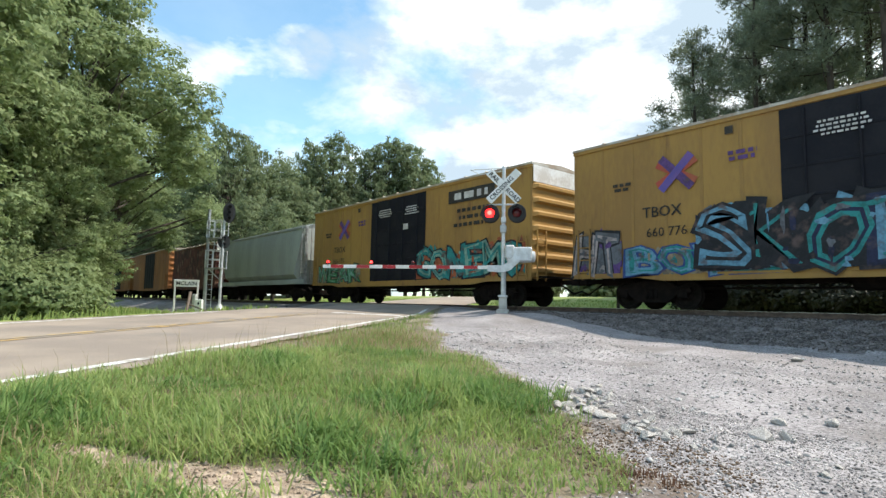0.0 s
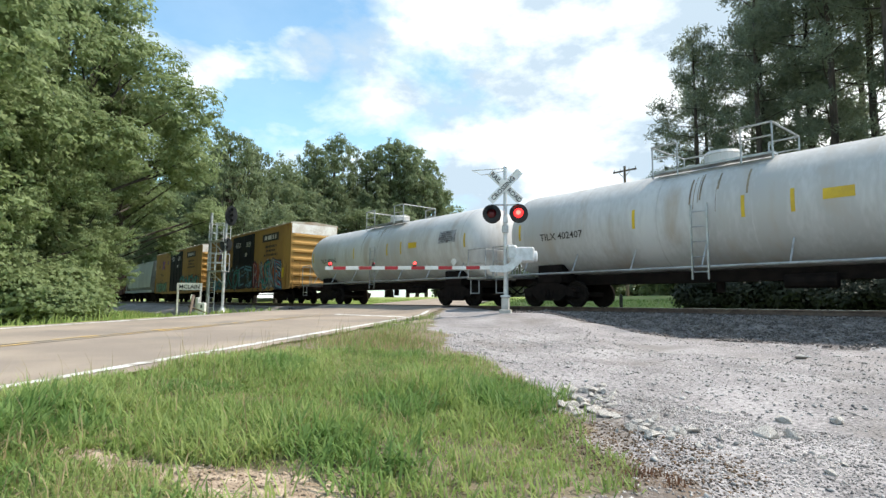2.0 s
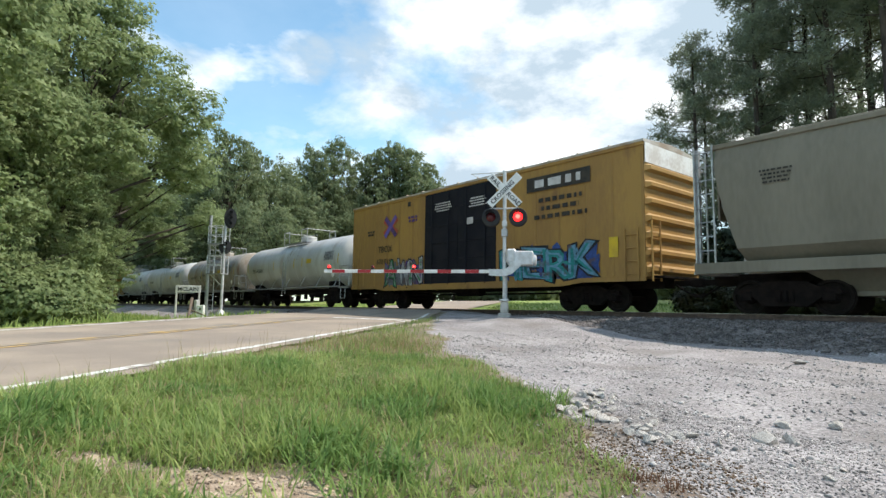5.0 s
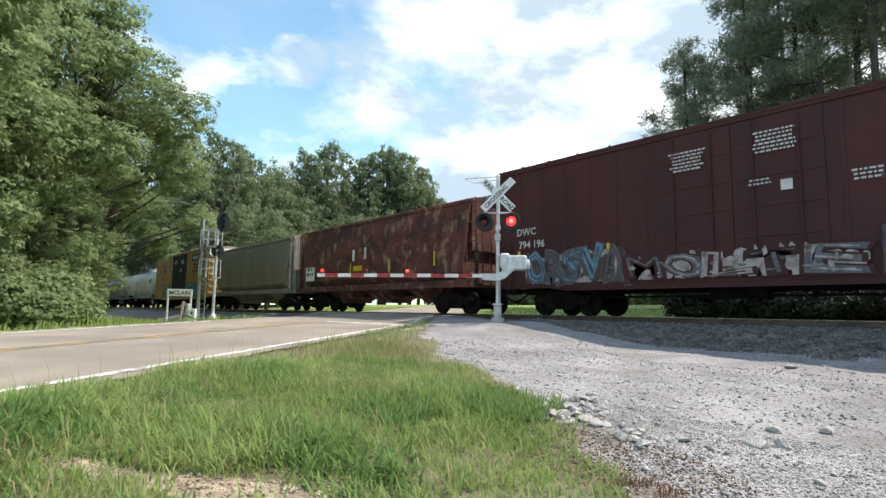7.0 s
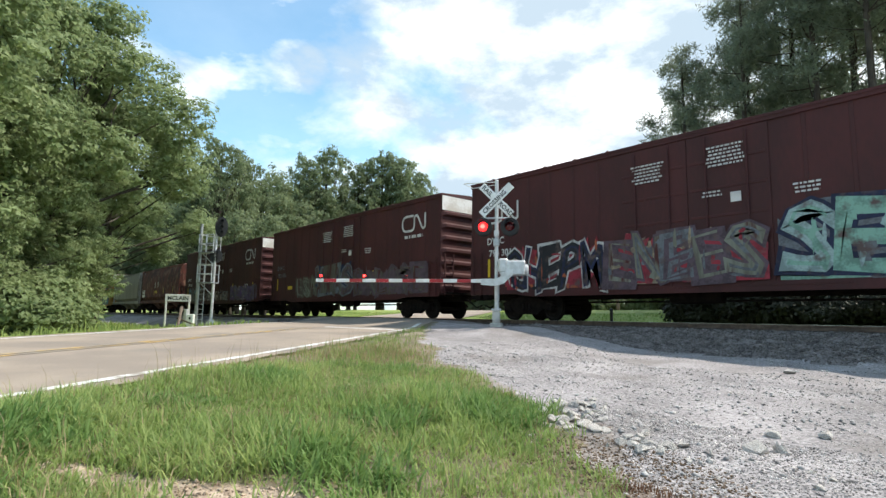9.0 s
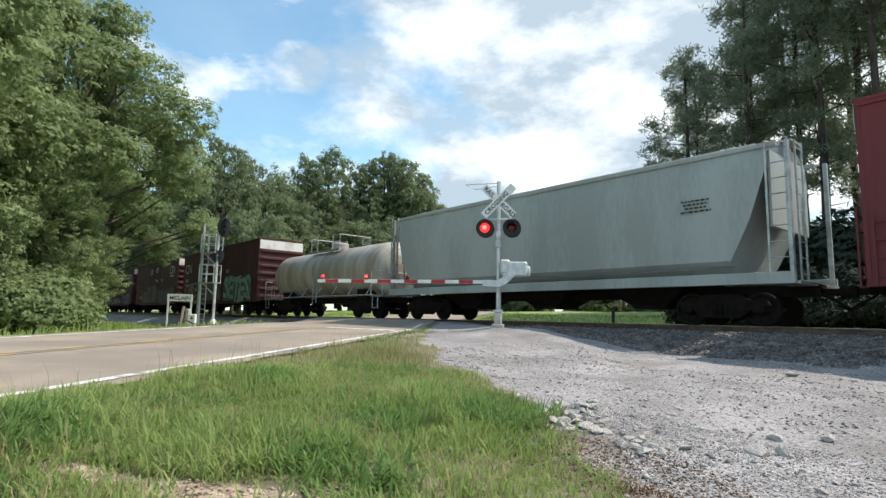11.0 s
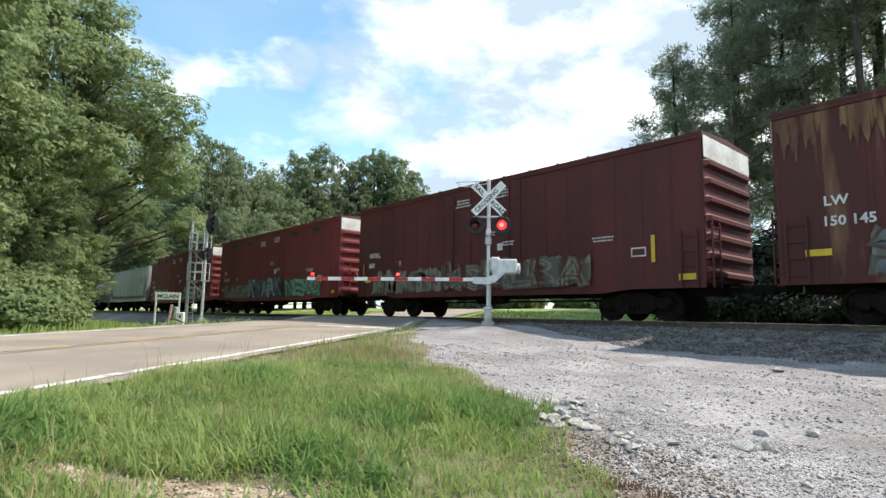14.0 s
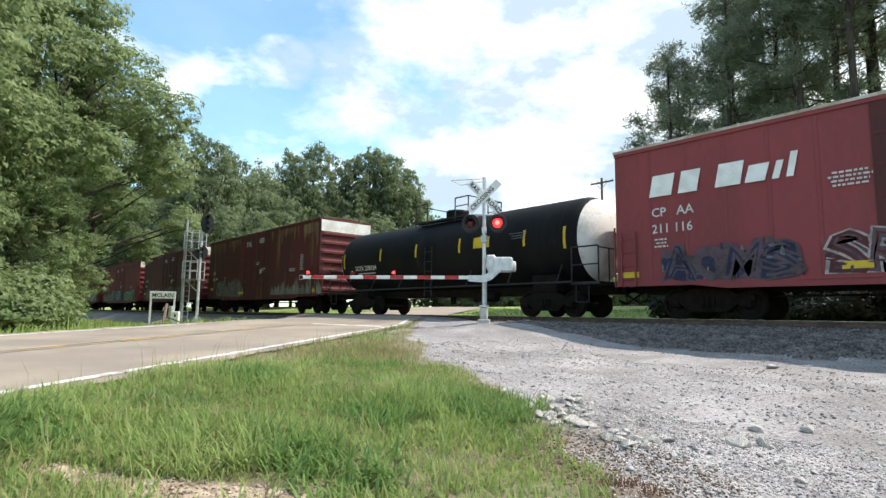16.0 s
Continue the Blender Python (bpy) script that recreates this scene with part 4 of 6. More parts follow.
gate = thing("crossing_gate", "silver railroad crossing gate with crossbuck and red lights, arm lowered", "crossing gate", at=pose(-11.0, 11.45, -0.1, 0, 0, 39.6))
bm = bmesh.new()
tube(bm, (0, 0, 0.1), (0, 0, 4.12), 0.055, 14)
tube(bm, (0, 0, 4.12), (0, 0, 4.16), 0.065, 14, 0.03)
part("mast", smooth(finish(bm, "mast", M["silver"])), None, gate, "silver steel mast")
bm = boxm(-0.17, 0.17, -0.17, 0.17, -0.75, 0.02, 0.02)
box(bm, -0.11, 0.11, -0.11, 0.11, 0.0, 0.36, 0.03)
part("foundation", bm, M["concrete"], gate, "concrete foundation with a cast base")
box_bm = boxm(-0.13, 0.13, -0.14, 0.12, 0.36, 0.42, 0.01)
part("base_flange", box_bm, M["silver"], gate)
for a, words in ((45, ("CROSSING",)), (-45, ("RAIL", "ROAD"))):
    bm = boxm(-0.61, 0.61, -0.008, 0.008, -0.115, 0.115, 0.004)
    off = -0.085 if a == 45 else -0.065
    blade = part("crossbuck_blade", bm, M["sign_white"], gate, "white crossbuck blade with black lettering", pose(0, off, 3.55, 0, 0, 0) @ pose(0, 0, 0, 0, -a, 0))
    if len(words) == 1:
        part("lettering", text_mesh(words[0], 0.185, M["sign_black"], 0.004), None, blade, "black letters", pose(-0.53, -0.012, -0.062, 90, 0, 0))
    else:
        part("lettering", text_mesh(words[0], 0.185, M["sign_black"], 0.004), None, blade, "black letters", pose(-0.56, -0.012, -0.062, 90, 0, 0))
        part("lettering", text_mesh(words[1], 0.185, M["sign_black"], 0.004), None, blade, "black letters", pose(0.12, -0.012, -0.062, 90, 0, 0))
bm = bmesh.new()
tube(bm, (-0.42, -0.02, 3.02), (0.42, -0.02, 3.02), 0.025, 8)
tube(bm, (-0.38, -0.02, 3.02), (-0.38, -0.02, 2.9), 0.02, 8)
tube(bm, (0.38, -0.02, 3.02), (0.38, -0.02, 2.9), 0.02, 8)
box(bm, -0.07, 0.07, -0.07, 0.07, 2.5, 2.66, 0.01)
part("lamp_bracket", bm, M["silver"], gate)
for s, ph in ((-1, 0), (1, 1)):
    for face in (-1, 1):
        bm = bmesh.new()
        lathe(bm, [(0.0, 0.255), (0.012, 0.262), (0.03, 0.25), (0.03, 0.18)], "y", 28)
        board = part("background_disc", smooth(finish(bm, "background_disc", M["black"])), None, gate, "round black lamp background", pose(s * 0.385, face * 0.13, 2.76, 0, 0, 0 if face < 0 else 180))
        bm = bmesh.new()
        pts = []
        for j in range(2):
            ring = []
            for i in range(15):
                t = math.radians(-8 + 196 * i / 14)
                ring.append((math.cos(t) * (0.168 - 0.01 * j), -0.02 - j * (0.30 * max(0.25, math.sin(max(0.2, min(math.pi - 0.2, t))))), math.sin(t) * (0.168 - 0.01 * j)))
            pts.append(ring)
        quad_faces(bm, pts, close=False)
        bmesh.ops.solidify(bm, geom=bm.faces[:], thickness=0.006)
        part("visor", bm, M["black"], board, "black lamp hood")
        bm = bmesh.new()
        lathe(bm, [(0.03, 0.17), (0.10, 0.15), (0.13, 0.10)], "y", 18)
        part("lamp_housing", bm, M["black"], board)
        if face < 0:
            lamp_ball("lamp", 0.15, board, pose(0, 0.06, 0), ph)
bm = boxm(0.1, 0.82, -0.2, 0.2, 1.36, 1.78, 0.04)
box(bm, 0.06, 0.34, -0.22, 0.22, 1.42, 1.84, 0.05)
lathe(bm, [(0.82, 0.16), (0.88, 0.16), (0.91, 0.11)], "x", 14, (0, 0, 1.52))
part("gate_mechanism", bm, M["silver"], gate, "silver gate mechanism housing")
bm = bmesh.new()
elbow = [(-0.42, 1.08), (0.02, 1.05), (0.22, 1.12), (0.48, 1.36), (0.48, 1.5), (0.30, 1.5), (0.10, 1.30), (-0.02, 1.25), (-0.42, 1.25)]
vs = quad_faces(bm, [[(a, -0.28, b) for a, b in elbow], [(a, -0.2, b) for a, b in elbow]])
bm.faces.new(vs[0])
bm.faces.new(vs[1])
bmesh.ops.recalc_face_normals(bm, faces=bm.faces)
lathe(bm, [(-0.30, 0.07), (-0.18, 0.07)], "y", 12, (0.40, 0, 1.42))
part("arm_support", bm, M["silver"], gate, "cast arm support")
part("junction_box", boxm(-0.09, 0.09, -0.12, 0.05, 2.2, 2.42, 0.02), M["steel_grey"], gate)
bm = boxm(-5.35, -0.4, -0.245, -0.215, 1.14, 1.24, 0.006)
arm = part("gate_arm", bm, M["sign_white"], gate, "white gate arm with red stripes")
for i in range(6):
    x = -5.1 + i * 0.8
    part("red_stripe", boxm(x, x + 0.4, -0.249, -0.211, 1.142, 1.238), M["red_strip"], arm, "red reflective stripe")
for x, ph in ((-5.2, 2), (-3.85, 0), (-2.6, 1)):
    bm = boxm(x - 0.05, x + 0.05, -0.27, -0.19, 1.24, 1.29, 0.01)
    housing = part("arm_lamp_housing", bm, M["black"], arm)
    if ph < 2:
        lamp_ball("arm_lamp", 0.05, housing, pose(x, -0.23, 1.32), ph)
    else:
        bm = bmesh.new()
        bmesh.ops.create_uvsphere(bm, u_segments=12, v_segments=8, radius=0.05, matrix=Matrix.Translation((x, -0.23, 1.32)))
        part("arm_lamp", bm, M["red_glow"], housing, "lit red tip lamp")
bm = bmesh.new()
tube(bm, (0.0, 0.02, 4.1), (-1.02, 0.3, 4.14), 0.014, 6)
tube(bm, (0.0, 0.02, 4.02), (-0.72, 0.26, 3.98), 0.012, 6)
tube(bm, (-1.02, 0.3, 4.14), (-0.72, 0.26, 3.98), 0.01, 6)
part("bracket_rod", bm, M["silver"], gate, "thin bracket rods")
bm = bmesh.new()
tube(bm, (0.06, 0, 0.42), (0.06, 0, 1.25), 0.025, 8)
part("conduit", bm, M["steel_grey"], gate)

# ---- railway signal
sx, sy = -34.8, 10.5
sig = thing("railway_signal", "galvanized railway signal mast with caged platforms and black heads", "railway signal", at=pose(sx, sy, -0.6, 0, 0, 40))
bm = bmesh.new()
tube(bm, (0, 0, -0.2), (0, 0, 6.05), 0.11, 12, 0.09)
part("pole", smooth(finish(bm, "pole", M["steel_grey"])), None, sig)
bm = bmesh.new()
tube(bm, (1.0, 0.0, -0.2), (1.0, 0.0, 5.9), 0.085, 12)
lathe(bm, [(-0.2, 0.24), (0.06, 0.24), (0.35, 0.11)], "z", 14, (1.0, 0, 0))
part("mast", bm, M["silver"], sig, "silver signal mast")
for z in (2.45, 4.25):
    bm = boxm(0.12, 1.1, -0.4, 0.4, z, z + 0.06)
    pl = part("platform", bm, M["steel_grey"], sig, "steel grating platform")
    bm = bmesh.new()
    for x, y in ((0.14, -0.38), (0.6, -0.38), (1.08, -0.38), (0.14, 0.38), (1.08, 0.38)):
        tube(bm, (x, y, z), (x, y, z + 1.1), 0.025, 6)
    for h in (0.55, 1.1):
        tube(bm, (0.14, -0.38, z + h), (1.08, -0.38, z + h), 0.025, 6)
        tube(bm, (0.14, 0.38, z + h), (1.08, 0.38, z + h), 0.025, 6)
        tube(bm, (0.14, -0.38, z + h), (0.14, 0.38, z + h), 0.025, 6)
    part("railing", bm, M["silver"], pl, "galvanized safety railing")
    bm = bmesh.new()
    tube(bm, (0.14, 0, z), (0.95, 0, z - 0.7), 0.03, 6)
    part("brace", bm, M["silver"], pl)
bm = bmesh.new()
for x in (0.14, 0.5):
    tube(bm, (x, -0.12, 0), (x, -0.12, 5.4), 0.022, 6)
for i in range(17):
    tube(bm, (0.14, -0.12, 0.3 + i * 0.3), (0.5, -0.12, 0.3 + i * 0.3), 0.014, 6)
part("ladder", bm, M["silver"], sig, "galvanized ladder")
for z, x, tall in ((5.85, 1.3, 0.62), (4.1, 1.05, 0.42)):
    bm = bmesh.new()
    ring = [(0.36 * math.cos(t), tall * math.sin(t)) for t in [2 * math.pi * i / 24 for i in range(24)]]
    vs = quad_faces(bm, [[(0.0, a, b) for a, b in ring], [(0.03, a, b) for a, b in ring]])
    bm.faces.new(vs[0])
    bm.faces.new(vs[1])
    bmesh.ops.recalc_face_normals(bm, faces=bm.faces)
    head = part("signal_head", bm, M["black"], sig, "black oval signal head", pose(x, 0, z, 0, 0, -55))
    part("lamp_case", boxm(-0.28, 0.0, -0.2, 0.2, -tall * 0.75, tall * 0.75, 0.03), M["black"], head)
    for zz in ((-0.34, 0.0, 0.34) if tall > 0.5 else (-0.18, 0.18)):
        bm = bmesh.new()
        lathe(bm, [(0.03, 0.11), (0.30, 0.125), (0.30, 0.10), (0.04, 0.09)], "x", 14, (0, 0, zz))
        part("hood", bm, M["black"], head)
    bm = bmesh.new()
    tube(bm, (-0.25, 0, 0), (-0.75, 0, -0.1), 0.04, 8)
    part("head_bracket", bm, M["silver"], head)
bm = boxm(-0.22, 0.0, -0.9, -0.7, 0.0, 0.9, 0.03)
part("upright", bm, M["silver"], sig, "small silver junction post")
bm = boxm(-0.19, 0.19, -0.12, 0.12, -0.2, 0.62, 0.03)
post = thing("marker_post", "short white marker post with a black mark at the road edge", "post", at=pose(-33.2, 9.75, -0.62, 0, 0, 50), bm=bm, material=M["sign_white"])
part("mark", boxm(-0.05, 0.05, -0.128, -0.12, 0.32, 0.47, 0.01), M["sign_black"], post)
sign = thing("station_sign", "white station name board on two posts", "sign", at=pose(-37.6, 10.2, -0.62, 0, 0, 62))
part("board", boxm(-0.75, 0.75, -0.03, 0.03, 1.4, 1.85, 0.01), M["sign_white"], sign, "white board with black name")
part("lettering", text_mesh("MCLAIN", 0.34, M["sign_black"], 0.006), None, sign.children[0], "black letters", pose(-0.62, -0.035, 1.5, 90, 0, 0))
for x in (-0.68, 0.68):
    part("leg", boxm(x - 0.05, x + 0.05, -0.03, 0.05, -0.2, 1.4, 0.008), M["sign_white"], sign)

# ---- the train
SPEED = 18.486
CARS = []       # (root, x at the start)
WHEELS = {-1: [], 1: []}
WR = 0.42


def wheelset_mesh():
    bm = bmesh.new()
    for s in (-1, 1):
        lathe(bm, [(s * 0.70, 0.10), (s * 0.70, 0.445), (s * 0.725, 0.45), (s * 0.735, WR + 0.004), (s * 0.83, WR - 0.004), (s * 0.83, 0.35), (s * 0.775, 0.33), (s * 0.775, 0.17), (s * 0.84, 0.13), (s * 0.84, 0.08)], "y", 24)
    tube(bm, (0, -1.0, 0), (0, 1.0, 0), 0.08, 10)
    for s in (-1, 1):
        tube(bm, (0.11, s * 0.775, 0.2), (0.11, s * 0.80, 0.2), 0.05, 6)
        lathe(bm, [(s * 0.98, 0.11), (s * 1.06, 0.11), (s * 1.08, 0.05)], "y", 10)
    return finish(bm, "wheelset", M["wheel_steel"])


def side_frame_mesh():
    bm = bmesh.new()
    for y0, y1 in ((-0.08, 0.08),):
        outline = [(-1.15, 0.50), (-1.1, 0.62), (-0.7, 0.66), (-0.4, 0.80), (0.4, 0.80), (0.7, 0.66), (1.1, 0.62), (1.15, 0.50), (0.75, 0.42), (0.45, 0.2), (-0.45, 0.2), (-0.75, 0.42)]
        vs = quad_faces(bm, [[(x, y0, z) for x, z in outline], [(x, y1, z) for x, z in outline]])
        bm.faces.new(vs[0])
        bm.faces.new(vs[1])
    for x in (-0.14, 0.0, 0.14):
        tube(bm, (x, -0.1, 0.3), (x, -0.1, 0.58), 0.055, 8)
    for x in (-0.89, 0.89):
        box(bm, x - 0.14, x + 0.14, -0.11, 0.1, 0.32, 0.56, 0.02)
    bmesh.ops.recalc_face_normals(bm, faces=bm.faces)
    return finish(bm, "side_frame", M["running_gear"])


WHEELSET, SIDE_FRAME = wheelset_mesh(), side_frame_mesh()
BOLSTER = finish(box(boxm(-0.22, 0.22, -1.05, 1.05, 0.45, 0.72, 0.03), -0.35, 0.35, -0.35, 0.35, 0.66, 0.84), "truck", M["running_gear"])


def coupler_mesh():
    bm = boxm(0, 0.62, -0.07, 0.07, 0.78, 0.94, 0.02)
    box(bm, 0.55, 0.86, -0.16, 0.13, 0.74, 0.99, 0.04)
    tube(bm, (0.2, -0.3, 0.8), (0.75, -0.25, 0.45), 0.03, 8)
    tube(bm, (0.75, -0.25, 0.45), (0.95, -0.1, 0.55), 0.03, 8)
    return finish(bm, "coupler", M["running_gear"])


COUPLER = coupler_mesh()


def running_gear(root, L, inset):
    for s in (-1, 1):
        tr_ = part("truck", BOLSTER, None, root, "grimy black two-axle truck", pose(s * (L / 2 - inset), 0, 0))
        for y in (-1, 1):
            part("side_frame", SIDE_FRAME, None, tr_, at=pose(0, y * 1.0, 0))
        for a in (-1, 1):
            w = part("wheelset", WHEELSET, None, tr_, "steel wheelset", pose(a * 0.89, 0, WR))
            WHEELS[a].append(w)
        part("coupler", COUPLER, None, root, at=pose(s * (L / 2 - 0.05), 0, 0, 0, 0, 0 if s > 0 else 180))


def ladder(root, x, y, z0, z1, w, material, along="x", rungs=None, name="ladder"):
    bm = bmesh.new()
    n = rungs or max(2, int((z1 - z0) / 0.38))
    for i in range(n):
        z = z0 + (z1 - z0) * (i + 0.5) / n
        a, b = ((x - w / 2, y, z), (x + w / 2, y, z)) if along == "x" else ((x, y - w / 2, z), (x, y + w / 2, z))
        tube(bm, a, b, 0.016, 5)
    for s in (-1, 1):
        p = (x + s * w / 2, y) if along == "x" else (x, y + s * w / 2)
        box(bm, p[0] - 0.02, p[0] + 0.02, p[1] - 0.02, p[1] + 0.02, z0, z1)
    return part(name, bm, material, root)


def letters(root, words, x, z, size, material="letter_white", y=-1.60, bold=0.0, name="lettering", squeeze=1.0):
    return part(name, text_mesh(words, size, M[material], bold), None, root, at=pose(x, y, z, 90, 0, 0) @ Matrix.Diagonal((squeeze, 1, 1, 1)))


def bars(root, x, z, w, rows, material="letter_white", y=-1.60, h=0.045, gap=0.05, seed=0, name="stencil"):
    """Small stencilled data that cannot be read: plain bars."""
    r = random.Random(seed + int(x * 10))
    bm = bmesh.new()
    for i in range(rows):
        half = w * r.uniform(0.34, 0.5)
        a, b = x + w / 2 - half, x + w / 2 + half
        zz = z - i * (h + gap)
        k = a
        while k < b:
            e = min(b, k + r.uniform(0.5, 2.2) * h + 0.02)
            box(bm, k, e, y, y + 0.004, zz, zz + h)
            k = e + 0.7 * h
    return tagged(part(name, bm, M[material], root), "small illegible stencilled lettering", kind="stuff")


def patch(root, x0, x1, z0, z1, material, y=-1.60, name="paint_patch"):
    return part(name, boxm(x0, x1, y, y + 0.004, z0, z1), M[material], root)


def ragged(root, x0, x1, z0, z1, material, y, name, seed, hang=False):
    """A flake of worn paint: one edge straight, the other torn."""
    r = random.Random(seed)
    n = max(5, int((x1 - x0) / 0.06))
    flat, tip = (z1, z0) if hang else (z0, z1)
    y -= 0.0006 * (abs(seed) % 9)
    pts = [(x0, flat), (x1, flat)]
    for i in range(n + 1):
        f = 1 - i / n
        k = r.uniform(0.35, 1.0) * (0.45 + 0.55 * math.sin(math.pi * min(0.97, max(0.03, f))))
        pts.append((x0 + (x1 - x0) * f, flat + (tip - flat) * k))
    bm = bmesh.new()
    f = bm.faces.new([bm.verts.new((a, y, b)) for a, b in pts])
    f.normal_update()
    bmesh.ops.triangulate(bm, faces=[f])
    return part(name, bm, M[material], root)


def graffiti(root, x0, x1, z0, z1, word, fills, edge="paint_ink", back=(), seed=1, y=-1.594, drips=0):
    """Sprayed lettering: ragged colour clouds, a fat outline and filled letters, each layer a little prouder."""
    r = random.Random(seed)
    names = list(dict.fromkeys([*back, edge, *fills]))
    bm = bmesh.new()
    lay = [0]

    def blob(cx, cz, rx, rz, m, spiky=0.25, n=18):
        ph, k = r.uniform(0, 6), r.choice((3, 5, 7))
        pts = []
        for i in range(n):
            t = 2 * math.pi * i / n
            f = 1 + spiky * math.sin(k * t + ph) + r.uniform(-0.12, 0.12)
            pts.append((min(x1 + 0.1, max(x0 - 0.1, cx + rx * f * math.cos(t))), y - lay[0], min(z1 + 0.12, max(z0, cz + rz * f * math.sin(t)))))
        lay[0] += 0.00035
        vs = [bm.verts.new(p) for p in pts]
        f = bm.faces.new(vs)
        f.material_index = names.index(m)
    w, h = x1 - x0, z1 - z0
    for i, m in enumerate(back):
        k = max(5, int(w / h * 4.5))
        for j in range(k):
            blob(x0 + w * (j + r.uniform(0.1, 0.9)) / k, z0 + h * r.uniform(0.15, 0.65), w / k * r.uniform(0.9, 2.0), h * r.uniform(0.15, 0.45), m, 0.35)
    n = len(word)
    lay[0] += 0.002
    glyphs = [bmesh.new() for _ in word]
    for pas in (0, 1, 2):
        for i, ch in enumerate(word):
            me = text_mesh(ch, 1.0, M[edge], 0.0)
            if not len(me.vertices):
                continue
            cs = np.array([v.co for v in me.vertices])
            lo, hi = cs.min(0), cs.max(0)
            wob = random.Random(seed * 31 + i)
            tilt, dz = wob.uniform(-0.14, 0.14), wob.uniform(-0.05, 0.05) * h
            cell = w / n
            me2 = text_mesh(ch, 1.0, M[edge], (0.075, 0.035, -0.022)[pas])
            tb = bmesh.new()
            tb.from_mesh(me2)
            bmesh.ops.triangulate(tb, faces=tb.faces)
            fill = names.index(edge if pas == 0 else fills[(i + pas) % len(fills)])
            m2 = {}
            for v in tb.verts:
                fx = (v.co.x - lo[0]) / max(0.01, hi[0] - lo[0])
                fz = (v.co.y - lo[1]) / max(0.01, hi[1] - lo[1])
                m2[v] = glyphs[i].verts.new((x0 + cell * (i + 0.03 + 0.94 * fx + 0.06 * math.sin(fz * 5 + i * 2.1)) + tilt * (fz - 0.5) * h, y - lay[0] - 0.0004 * (i % 3), z0 + dz + h * (0.06 + 0.86 * fz) + 0.07 * h * math.sin(fx * 4 + i * 1.7)))
            for f in tb.faces:
                try:
                    nf = glyphs[i].faces.new([m2[v] for v in f.verts])
                    nf.material_index = fill
                except ValueError:
                    pass
            tb.free()
        lay[0] += 0.003
    for i in range(int(w * 6)):
        cx = x0 + r.uniform(0.02, 0.98) * w
        long, high = r.choice(((0.03, 0.16), (0.12, 0.03), (0.07, 0.06), (0.05, 0.04)))
        blob(cx, z0 + h * r.uniform(0.04, 0.92) ** 1.2, w / n * long * r.uniform(0.7, 2.0), h * high * r.uniform(0.7, 1.5), r.choice([*fills, *back]), 0.28, 9)
    cloud = part("graffiti", bm, [M[k] for k in names], root)
    tagged(cloud, "sprayed clouds and flecks of graffiti paint", kind="stuff")
    for g in glyphs:
        part("graffiti_letter", g, [M[k] for k in names], cloud)
    return cloud


